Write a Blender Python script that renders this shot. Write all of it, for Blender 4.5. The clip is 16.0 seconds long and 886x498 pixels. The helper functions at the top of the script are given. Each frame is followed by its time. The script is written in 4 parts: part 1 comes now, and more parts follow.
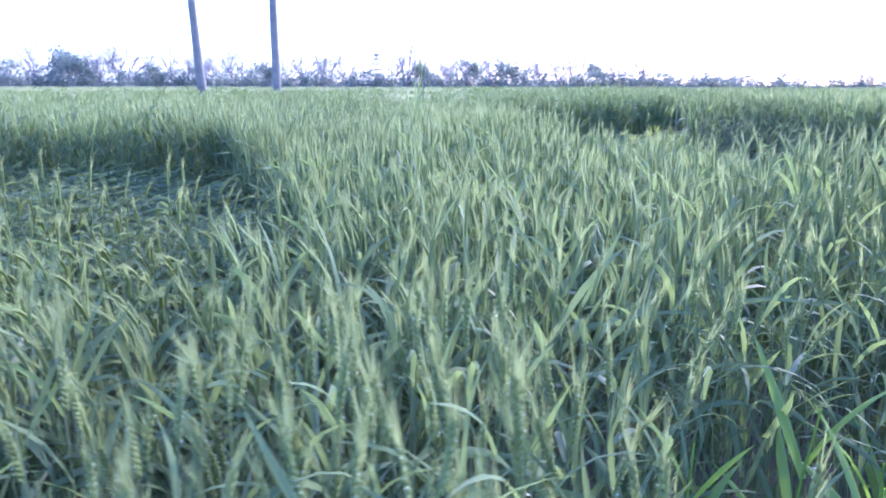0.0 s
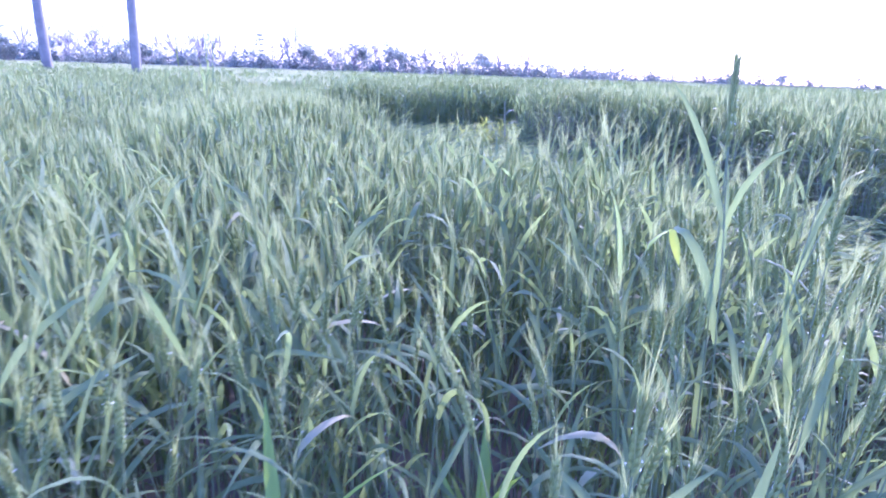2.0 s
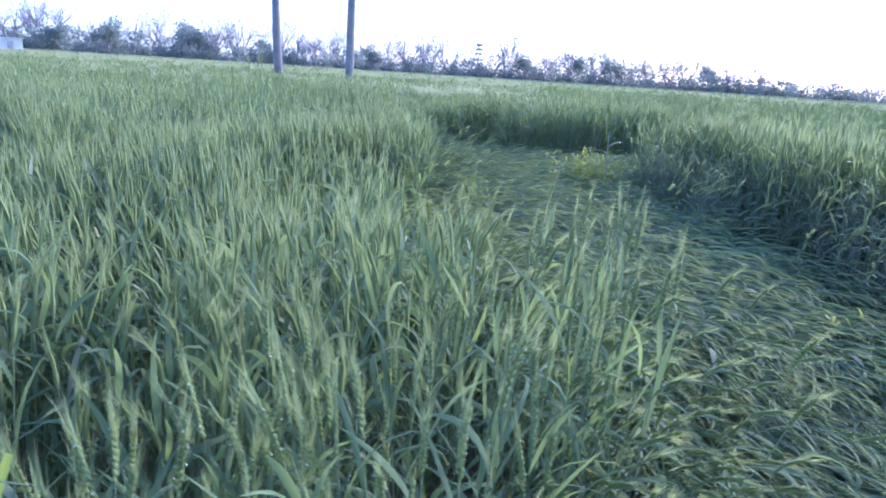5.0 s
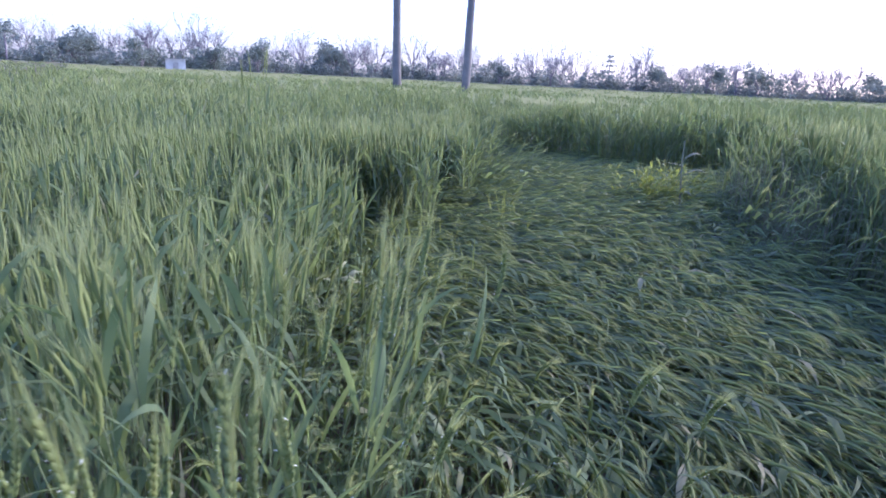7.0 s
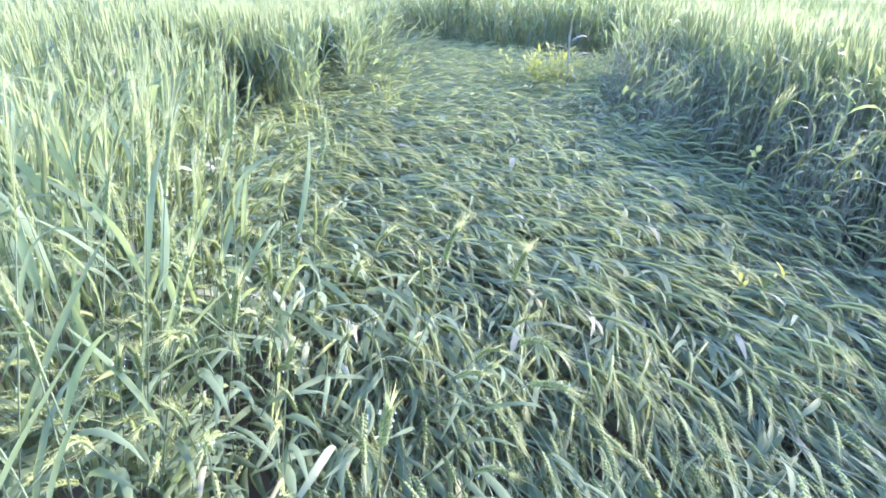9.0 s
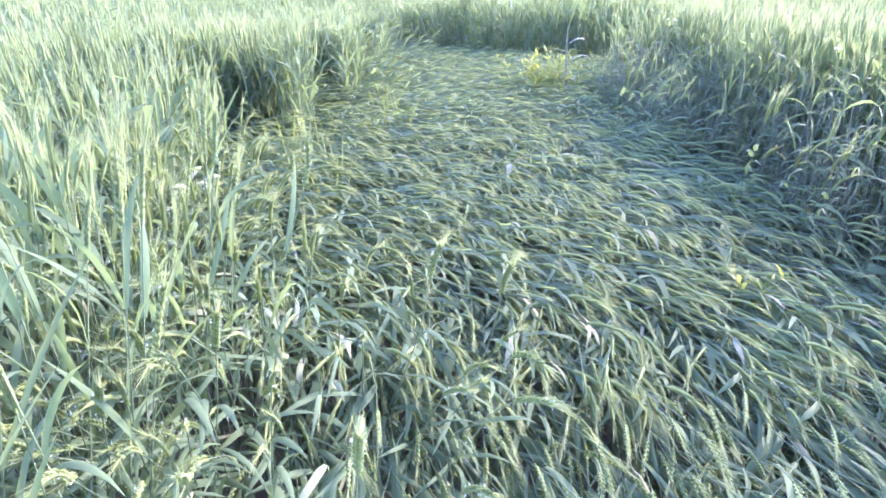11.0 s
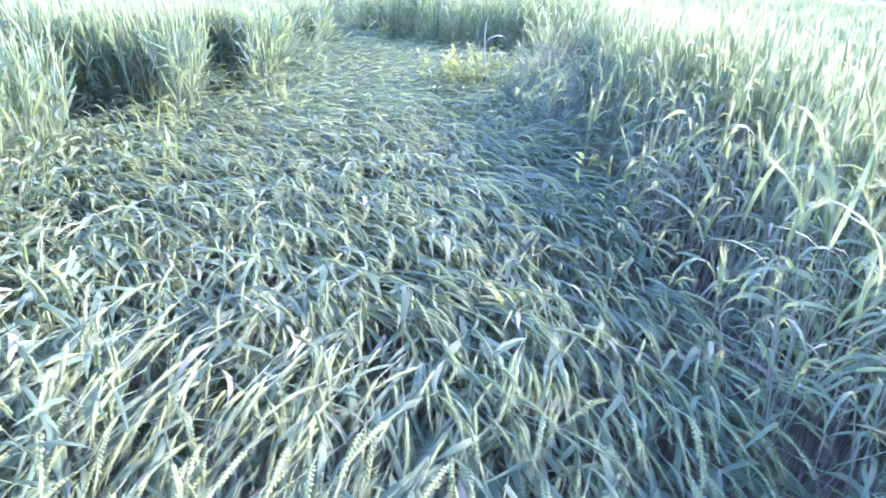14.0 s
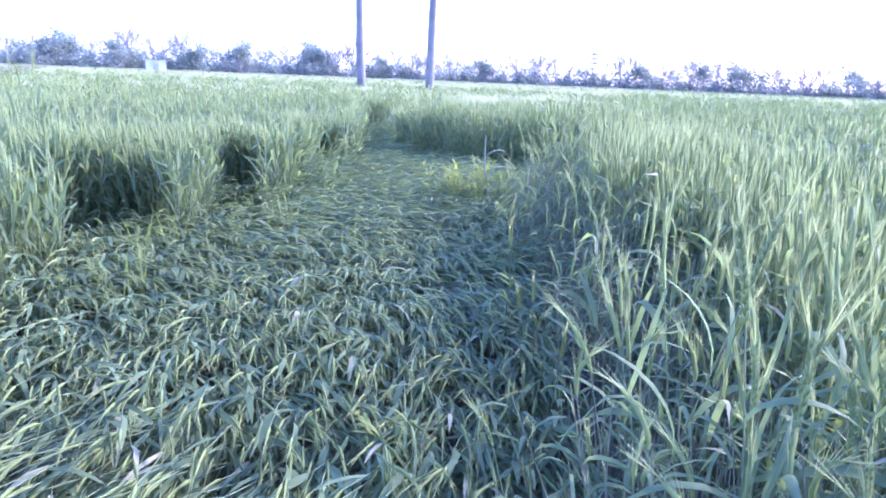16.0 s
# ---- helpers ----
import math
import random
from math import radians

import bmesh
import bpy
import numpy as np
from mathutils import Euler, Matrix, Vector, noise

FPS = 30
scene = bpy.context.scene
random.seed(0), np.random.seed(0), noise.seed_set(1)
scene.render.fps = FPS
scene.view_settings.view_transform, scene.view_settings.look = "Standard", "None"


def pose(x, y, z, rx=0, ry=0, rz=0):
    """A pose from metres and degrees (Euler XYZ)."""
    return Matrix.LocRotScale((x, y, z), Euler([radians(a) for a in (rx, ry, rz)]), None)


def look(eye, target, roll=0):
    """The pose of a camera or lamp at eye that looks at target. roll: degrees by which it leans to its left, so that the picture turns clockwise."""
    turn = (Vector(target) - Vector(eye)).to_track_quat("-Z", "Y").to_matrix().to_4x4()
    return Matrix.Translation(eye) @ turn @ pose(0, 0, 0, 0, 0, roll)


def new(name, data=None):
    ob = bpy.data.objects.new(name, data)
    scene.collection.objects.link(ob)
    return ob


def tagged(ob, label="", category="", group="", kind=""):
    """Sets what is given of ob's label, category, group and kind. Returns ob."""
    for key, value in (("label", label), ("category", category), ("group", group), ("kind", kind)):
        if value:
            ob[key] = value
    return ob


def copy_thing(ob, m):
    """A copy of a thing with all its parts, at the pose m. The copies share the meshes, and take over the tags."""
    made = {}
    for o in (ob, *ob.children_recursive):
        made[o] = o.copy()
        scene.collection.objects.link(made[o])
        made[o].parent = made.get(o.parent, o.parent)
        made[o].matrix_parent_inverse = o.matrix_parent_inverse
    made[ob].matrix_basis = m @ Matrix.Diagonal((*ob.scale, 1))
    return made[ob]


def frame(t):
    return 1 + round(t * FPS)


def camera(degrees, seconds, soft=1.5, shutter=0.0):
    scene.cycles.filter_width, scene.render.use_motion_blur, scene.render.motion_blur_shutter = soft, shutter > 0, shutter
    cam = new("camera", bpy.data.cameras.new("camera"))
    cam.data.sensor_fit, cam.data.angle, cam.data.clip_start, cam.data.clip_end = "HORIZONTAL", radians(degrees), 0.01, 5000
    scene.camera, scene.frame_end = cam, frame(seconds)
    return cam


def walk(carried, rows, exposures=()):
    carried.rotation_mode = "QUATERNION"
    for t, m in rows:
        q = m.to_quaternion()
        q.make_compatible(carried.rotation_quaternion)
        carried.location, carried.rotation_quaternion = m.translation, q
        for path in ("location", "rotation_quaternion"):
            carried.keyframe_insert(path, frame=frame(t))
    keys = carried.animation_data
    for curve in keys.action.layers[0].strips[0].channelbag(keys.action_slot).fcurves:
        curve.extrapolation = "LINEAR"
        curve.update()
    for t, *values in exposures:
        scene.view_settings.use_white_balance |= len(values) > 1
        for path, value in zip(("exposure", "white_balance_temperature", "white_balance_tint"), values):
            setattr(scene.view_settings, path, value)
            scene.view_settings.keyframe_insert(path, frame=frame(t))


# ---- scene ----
cam = camera(71.2, 16.0, 1.7, 0.25)

PATH = [
    (0, (-3.41, -7.84, 1.313), (-3.304, -5.91, 0.801), 0.1),
    (0.2, (-3.288, -7.761, 1.293), (-3.226, -5.841, 0.735), 0.9),
    (0.5, (-3.209, -7.67, 1.238), (-2.986, -5.776, 0.636), -1.1),
    (1, (-3.031, -7.611, 1.219), (-2.767, -5.728, 0.6), -1.5),
    (1.5, (-2.766, -7.698, 1.365), (-2.414, -5.828, 0.749), 0.5),
    (2, (-2.547, -7.596, 1.336), (-2.105, -5.724, 0.788), 2.0),
    (2.5, (-2.321, -7.301, 1.466), (-1.789, -5.453, 0.917), 0.6),
    (3, (-1.932, -7.003, 1.467), (-1.422, -5.165, 0.865), 3.1),
    (3.5, (-1.751, -7.181, 1.413), (-1.315, -5.345, 0.752), 3.2),
    (4, (-1.516, -7.109, 1.5), (-1.251, -5.204, 0.952), 3.7),
    (4.5, (-1.303, -7.016, 1.525), (-1.242, -5.097, 0.966), 1.7),
    (5, (-1.069, -6.996, 1.529), (-1.257, -5.082, 0.98), 3.7),
    (5.2, (-0.958, -6.989, 1.538), (-1.135, -5.078, 0.976), 5.1),
    (7.3, (-0.261, -6.006, 1.426), (-0.862, -4.173, 0.899), 2.7),
    (7.5, (-0.202, -6.005, 1.408), (-0.686, -4.178, 0.754), 2.2),
    (8, (-0.138, -6.012, 1.369), (-0.444, -4.219, 0.537), 2.8),
    (8.5, (-0.12, -6.031, 1.364), (-0.34, -4.261, 0.459), 3.3),
    (9, (-0.135, -6.007, 1.383), (-0.414, -4.205, 0.562), 3.4),
    (9.2, (-0.142, -6.001, 1.379), (-0.406, -4.187, 0.58), 3.0),
    (11.3, (-0.06, -5.985, 1.418), (-0.369, -4.182, 0.609), 1.1),
    (11.5, (-0.03, -5.994, 1.426), (-0.251, -4.166, 0.646), 1.4),
    (12, (0.079, -5.993, 1.423), (0.272, -4.169, 0.626), 6.5),
    (12.5, (0.241, -5.916, 1.404), (0.564, -4.092, 0.651), 8.0),
    (13, (0.386, -5.831, 1.417), (0.703, -3.989, 0.706), 10.0),
    (13.5, (0.445, -5.752, 1.419), (0.323, -3.908, 0.655), 3.9),
    (14, (0.703, -5.695, 1.411), (0.397, -3.898, 0.588), 3.8),
    (14.5, (0.882, -5.681, 1.444), (0.665, -3.886, 0.589), 3.2),
    (14.9, (1.065, -5.564, 1.458), (0.849, -3.693, 0.785), 6.4),
    (15, (1.078, -5.562, 1.453), (0.986, -3.688, 0.761), 8.1),
    (15.5, (1.186, -5.488, 1.497), (0.812, -3.621, 0.884), 1.5),
    (16, (1.291, -5.507, 1.516), (0.732, -3.662, 0.984), 2.4),
]
EXPOSURES = [(0.0, 2.11, 4475, 42), (1.0, 2.36, 4433, 49), (1.5, 2.46, 4437, 55), (2.0, 2.39, 4441, 61), (2.5, 1.84, 4460, 58), (3.5, 2.61, 4518, 55), (4.2, 2.14, 4437, 39), (5.2, 1.61, 4455, 36), (7.3, 1.31, 4860, 45), (7.5, 1.81, 4863, 46), (8.0, 2.86, 4951, 45), (9.2, 3.01, 4932, 45), (11.5, 3.08, 4885, 54), (12.5, 3.61, 4733, 64), (13.5, 3.33, 4628, 60), (14.5, 3.38, 4726, 52), (15.0, 3.26, 4815, 54), (15.5, 3.11, 4675, 54), (16.0, 2.53, 4520, 51)]
walk(cam, [(t, look(eye, target, roll)) for t, eye, target, roll in PATH], EXPOSURES)

# ---- light ----
SUN_AZ, SUN_EL = 49.0, 29.5
world = bpy.data.worlds.new("sky")
scene.world = world
world.use_nodes = True
wn = world.node_tree.nodes
sky = wn.new("ShaderNodeTexSky")
sky.sky_type = 'NISHITA'
sky.sun_disc = False
sky.sun_elevation, sky.sun_rotation = radians(SUN_EL), radians(SUN_AZ)
sky.air_density, sky.dust_density, sky.ozone_density = 1.0, 1.5, 1.5
wn["Background"].inputs["Strength"].default_value = 0.15
world.node_tree.links.new(sky.outputs[0], wn["Background"].inputs["Color"])
sun = new("sun", bpy.data.lights.new("sun", 'SUN'))
sun.data.energy, sun.data.angle, sun.data.color = 2.0, radians(2.5), (1.0, 0.84, 0.46)
sdir = Vector((math.sin(radians(SUN_AZ)) * math.cos(radians(SUN_EL)), math.cos(radians(SUN_AZ)) * math.cos(radians(SUN_EL)), math.sin(radians(SUN_EL))))
sun.matrix_world = look((20, 15, 30), Vector((20, 15, 30)) - sdir)


# ---- materials ----
def material(name, base, rough=0.6, spread=0.35, scale=40.0, through_light=None, amount=0.0, bump=0.0, tint=None, per_island=True, metal=0.0, spec=0.4, dead=None):
    """Principled surface whose colour varies piece by piece and over a noise; thin leaves also let light through."""
    m = bpy.data.materials.new(name)
    m.use_nodes = True
    n, l = m.node_tree.nodes, m.node_tree.links
    p, out = n["Principled BSDF"], n["Material Output"]
    geo = n.new("ShaderNodeNewGeometry")
    info = n.new("ShaderNodeObjectInfo")
    coord = n.new("ShaderNodeTexCoord")
    noise_tex = n.new("ShaderNodeTexNoise")
    noise_tex.inputs["Scale"].default_value, noise_tex.inputs["Detail"].default_value = scale, 4
    l.new(coord.outputs["Object"], noise_tex.inputs["Vector"])
    add = n.new("ShaderNodeMath")
    add.operation = 'ADD'
    l.new(geo.outputs["Random Per Island"] if per_island else info.outputs["Random"], add.inputs[0])
    l.new(noise_tex.outputs["Fac"], add.inputs[1])
    half = n.new("ShaderNodeMath")
    half.operation = 'MULTIPLY'
    half.inputs[1].default_value = 0.5
    l.new(add.outputs[0], half.inputs[0])
    mix = n.new("ShaderNodeMix")
    mix.data_type = 'RGBA'
    other = tint or [min(1, c * (1 + spread)) for c in base]
    mix.inputs[6].default_value = (*[c * (1 - spread) for c in base], 1)
    mix.inputs[7].default_value = (*other, 1)
    l.new(half.outputs[0], mix.inputs[0])
    patch = n.new("ShaderNodeTexNoise")
    patch.inputs["Scale"].default_value, patch.inputs["Detail"].default_value = min(1.3, scale * 0.2), 2
    l.new(coord.outputs["Object"], patch.inputs["Vector"])
    span = n.new("ShaderNodeMapRange")
    span.inputs["From Min"].default_value, span.inputs["From Max"].default_value = 0.3, 0.7
    span.inputs["To Min"].default_value, span.inputs["To Max"].default_value = 0.82, 1.18
    l.new(patch.outputs["Fac"], span.inputs["Value"])
    hsv = n.new("ShaderNodeHueSaturation")
    l.new(span.outputs[0], hsv.inputs["Value"])
    l.new(mix.outputs[2], hsv.inputs["Color"])
    colour = hsv.outputs[0]
    if dead:
        over = n.new("ShaderNodeMath")
        over.operation = 'GREATER_THAN'
        over.inputs[1].default_value = 1 - dead[1]
        l.new(geo.outputs["Random Per Island"], over.inputs[0])
        withered = n.new("ShaderNodeMix")
        withered.data_type = 'RGBA'
        withered.inputs[7].default_value = (*dead[0], 1)
        l.new(over.outputs[0], withered.inputs[0])
        l.new(colour, withered.inputs[6])
        colour = withered.outputs[2]
    l.new(colour, p.inputs["Base Color"])
    p.inputs["Roughness"].default_value, p.inputs["Metallic"].default_value = rough, metal
    p.inputs["Specular IOR Level"].default_value = spec
    if bump:
        b = n.new("ShaderNodeBump")
        b.inputs["Strength"].default_value = bump
        l.new(noise_tex.outputs["Fac"], b.inputs["Height"])
        l.new(b.outputs[0], p.inputs["Normal"])
    if amount:
        tr = n.new("ShaderNodeBsdfTranslucent")
        tr.inputs["Color"].default_value = (*through_light, 1)
        ms = n.new("ShaderNodeMixShader")
        ms.inputs[0].default_value = amount
        l.new(p.outputs[0], ms.inputs[1])
        l.new(tr.outputs[0], ms.inputs[2])
        l.new(ms.outputs[0], out.inputs["Surface"])
    return m


STEM = material("wheat_stem", (0.155, 0.20, 0.095), 0.5, 0.3, 25)
LEAF = material("wheat_leaf", (0.109, 0.157, 0.078), 0.6, 0.25, 30, (0.345, 0.445, 0.13), 0.345, tint=(0.178, 0.234, 0.117), spec=0.12, dead=((0.33, 0.32, 0.19), 0.035))
EAR = material("wheat_ear", (0.235, 0.29, 0.105), 0.65, 0.25, 60, (0.46, 0.52, 0.14), 0.32, spec=0.2)
AWN = material("wheat_awn", (0.29, 0.33, 0.13), 0.5, 0.25, 60, (0.50, 0.55, 0.20), 0.4)
ANTHER = material("pale_anther", (0.72, 0.72, 0.58), 0.5, 0.15, 60)
BARE_STEM = material("bare_lower_stem", (0.182, 0.186, 0.112), 0.6, 0.3, 25)
CROP = [STEM, LEAF, EAR, AWN, ANTHER, BARE_STEM]
PALE_LEAF = material("pale_broken_leaf", (0.27, 0.32, 0.17), 0.65, 0.25, 50, (0.45, 0.50, 0.22), 0.35)
STALK = material("dry_stalk", (0.25, 0.25, 0.15), 0.75, 0.3, 30)
DRY = material("dry_leaf", (0.36, 0.38, 0.20), 0.7, 0.25, 50, (0.6, 0.55, 0.35), 0.3)
YELLOW_LEAF = material("yellow_leaf", (0.45, 0.52, 0.08), 0.5, 0.25, 50, (0.6, 0.65, 0.05), 0.4)
BROAD = material("broad_leaf", (0.215, 0.31, 0.065), 0.5, 0.25, 30, (0.38, 0.56, 0.06), 0.42)
WEED = material("weed_leaf", (0.26, 0.30, 0.085), 0.55, 0.3, 40, (0.52, 0.57, 0.09), 0.45)
FLOWER = material("weed_flower", (0.46, 0.44, 0.11), 0.6, 0.2, 80, (0.55, 0.5, 0.08), 0.25)
SOIL = material("soil", (0.16, 0.135, 0.10), 0.95, 0.45, 9, bump=0.6, per_island=False, spec=0.1)
BANK_EARTH = material("grassy_bank_earth", (0.19, 0.185, 0.12), 0.95, 0.35, 1.5, bump=0.6, tint=(0.24, 0.25, 0.14), per_island=False, spec=0.0)
# Paler than the near crop: distance haze is put into this colour.
CANOPY = material("hazed_far_crop", (0.29, 0.31, 0.13), 0.9, 0.3, 2.6, bump=1.0, tint=(0.40, 0.41, 0.19), per_island=False, spec=0.0)
# Far trees: haze is painted into these pale bark, twig and leaf colours.
BARK = material("hazed_bark", (0.24, 0.22, 0.23), 0.9, 0.35, 6, bump=0.5, per_island=False, spec=0.1)
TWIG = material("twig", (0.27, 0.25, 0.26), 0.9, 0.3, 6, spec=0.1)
TREE_LEAF = material("hazed_tree_leaf", (0.19, 0.238, 0.197), 0.85, 0.2, 3, (0.28, 0.31, 0.25), 0.45)
BUSH_LEAF = material("hazed_bush_leaf", (0.19, 0.238, 0.197), 0.85, 0.2, 2, (0.28, 0.31, 0.25), 0.45)
CONCRETE = material("weathered_pole", (0.215, 0.205, 0.188), 0.85, 0.3, 7, bump=0.35, per_island=False, spec=0.2)
WHITE_WALL = material("whitewash", (0.62, 0.61, 0.57), 0.85, 0.1, 3, bump=0.1, per_island=False)
TIN = material("tin_roof", (0.45, 0.44, 0.43), 0.5, 0.3, 4, per_island=False, metal=0.5)
DARK_WOOD = material("dark_door", (0.42, 0.40, 0.37), 0.7, 0.3, 5, per_island=False)


# ---- mesh helpers ----
def tri_mesh(name, verts, tris, mats, materials, smooth=False):
    """One mesh from numpy arrays of corners, triangles and material numbers."""
    me = bpy.data.meshes.new(name)
    verts, tris = np.asarray(verts, np.float32), np.asarray(tris, np.int32)
    me.vertices.add(len(verts))
    me.vertices.foreach_set("co", verts.ravel())
    me.loops.add(len(tris) * 3)
    me.loops.foreach_set("vertex_index", tris.ravel())
    me.polygons.add(len(tris))
    me.polygons.foreach_set("loop_start", np.arange(len(tris), dtype=np.int32) * 3)
    for m in materials:
        me.materials.append(m)
    me.polygons.foreach_set("material_index", np.asarray(mats, np.int32))
    if smooth:
        me.polygons.foreach_set("use_smooth", np.ones(len(tris), bool))
    me.update(calc_edges=True)
    return me


def part(name, mesh, parent, label=""):
    ob = new(name, mesh)
    ob.parent = parent
    return tagged(ob, label)


def merge(pieces):
    """Joins (verts, tris, mats) pieces into one."""
    vs, ts, ms, at = [], [], [], 0
    for v, t, m in pieces:
        vs.append(np.asarray(v, float).reshape(-1, 3))
        ts.append(np.asarray(t, int).reshape(-1, 3) + at)
        ms.append(np.asarray(m, int))
        at += len(vs[-1])
    return np.concatenate(vs), np.concatenate(ts), np.concatenate(ms)


def unit(v):
    return v / (np.linalg.norm(v, axis=-1, keepdims=True) + 1e-9)


def tube(line, radii, sides, mat):
    """A tube round a line of points."""
    line = np.asarray(line, float)
    tang = unit(np.gradient(line, axis=0))
    ref = np.array([0.0, 1.0, 0.0]) if abs(tang[0][1]) < 0.9 else np.array([1.0, 0, 0])
    a = unit(np.cross(tang, ref))
    b = np.cross(tang, a)
    ang = np.arange(sides) * 2 * math.pi / sides
    ring = a[:, None] * np.cos(ang)[None, :, None] + b[:, None] * np.sin(ang)[None, :, None]
    v = (line[:, None] + ring * np.asarray(radii, float)[:, None, None]).reshape(-1, 3)
    t = []
    for i in range(len(line) - 1):
        for j in range(sides):
            p, q = i * sides + j, i * sides + (j + 1) % sides
            t += [(p, q, q + sides), (p, q + sides, p + sides)]
    return v, t, [mat] * len(t)


def blade(root, azimuth, lift, droop, length, width, segments, mat, fold=True, twist=0.0, bend=1.4):
    """A grass leaf: a strip that leaves its root at the angle lift and droops along its length."""
    e = lift - droop * np.linspace(0, 1, segments + 1) ** bend
    step = length / segments
    az = azimuth + twist * np.linspace(0, 1, segments + 1)
    d = np.stack([np.cos(e) * np.cos(az), np.cos(e) * np.sin(az), np.sin(e)], 1)
    line = np.asarray(root) + np.concatenate([np.zeros((1, 3)), np.cumsum(d[:-1] * step, 0)])
    side = np.stack([-np.sin(az), np.cos(az), np.zeros_like(az)], 1)
    nrm = np.cross(d, side)
    side = side * math.cos(twist * 0.8) + nrm * math.sin(twist * 0.8)
    s = np.linspace(0, 1, segments + 1)
    w = width * np.clip(0.65 + 1.3 * s, 0, 1) * np.clip((1 - s) * 2.2, 0.02, 1) ** 0.8 / 2
    left, right = line - side * w[:, None], line + side * w[:, None]
    t = []
    if fold:
        mid = line + nrm * (w * 0.35)[:, None]
        v = np.stack([left, mid, right], 1).reshape(-1, 3)
        for i in range(segments):
            for j in (0, 1):
                p = i * 3 + j
                t += [(p, p + 1, p + 4), (p, p + 4, p + 3)]
    else:
        v = np.stack([left, right], 1).reshape(-1, 3)
        for i in range(segments):
            p = i * 2
            t += [(p, p + 1, p + 3), (p, p + 3, p + 2)]
    return v, t, [mat] * len(t)


def spindle(a, b, radius, sides, mat, rings=(0.0, 0.25, 0.6, 1.0), sizes=(0.25, 1.0, 0.8, 0.1)):
    a, b = np.asarray(a, float), np.asarray(b, float)
    return tube([a + (b - a) * r for r in rings], [radius * s for s in sizes], sides, mat)


def grain(a, b, radius, mat):
    """A small four-sided husk from a to b."""
    a, b = np.asarray(a, float), np.asarray(b, float)
    d = unit(b - a)
    ref = np.array([0, 0, 1.0]) if abs(d[2]) < 0.8 else np.array([1.0, 0, 0])
    u = unit(np.cross(d, ref))
    w = np.cross(d, u)
    c = a + (b - a) * 0.4
    v = [a, c + u * radius, c + w * radius * 0.8, c - u * radius, c - w * radius * 0.8, b]
    t = [(0, 2, 1), (0, 3, 2), (0, 4, 3), (0, 1, 4), (5, 1, 2), (5, 2, 3), (5, 3, 4), (5, 4, 1)]
    return np.array(v), t, [mat] * 8


# ---- wheat ----
def ear_pieces(rng, top, heading, nod, detail, length, beard=1.0, spread=0.26):
    """An ear of wheat from the point top along heading (an angle from the vertical in the x-z plane), with husks and awns."""
    n = 9
    ang = heading + nod * np.linspace(0, 1, n + 1)
    d = np.stack([np.sin(ang), np.zeros(n + 1), np.cos(ang)], 1)
    line = np.asarray(top) + np.concatenate([np.zeros((1, 3)), np.cumsum(d[:-1] * length / n, 0)])
    side = np.array([0.0, 1.0, 0.0])
    turn = rng.uniform(0, math.pi)
    ear, awns = [], []
    if detail == 0:
        for i in range(n):
            for s in (-1, 1):
                u = side * math.cos(turn) + np.cross(d[i], side) * math.sin(turn)
                p = line[i] + (line[min(i + 1, n)] - line[i]) * (0.5 if s > 0 else 0)
                size = 0.0047 * (1 - 0.45 * abs(i / n - 0.4))
                ear.append(grain(p + u * s * 0.0008, p + u * s * 0.0058 + d[i] * 0.0175, size, 2))
                if rng.uniform() < 0.45:
                    q = p + u * s * 0.0075 + d[i] * rng.uniform(0.006, 0.014)
                    w = rng.normal(size=3) * 0.0011
                    ear.append(([q - w, q + np.cross(d[i], u) * 0.0016, q + w + u * s * 0.002], [(0, 1, 2)], [4]))
        ear.append(tube(line[::3], [0.0022] * 4, 3, 2))
    elif detail == 1:
        ear.append(tube(line[[0, 2, 4, 6, 9]], [0.0034, 0.0066, 0.0048, 0.0062, 0.0014], 3, 2))
    else:
        ear.append(tube(line[[0, 5, 9]], [0.0045, 0.0070, 0.002], 3, 2))
    count = int((30, 20, 8)[detail] * beard)
    thick = (0.0008, 0.0010, 0.0018)[detail]
    for k in range(count):
        i = rng.integers(1, n + 1)
        u = rng.normal(size=3)
        u = unit(u - d[i] * (u @ d[i]))
        way = unit(d[i] + u * rng.uniform(0.05, spread))
        size = rng.uniform(0.06, 0.10)
        q = unit(np.cross(way, u)) * thick
        awns.append(([line[i] - q, line[i] + q, line[i] + way * size], [(0, 1, 2)], [3]))
    return ear, awns


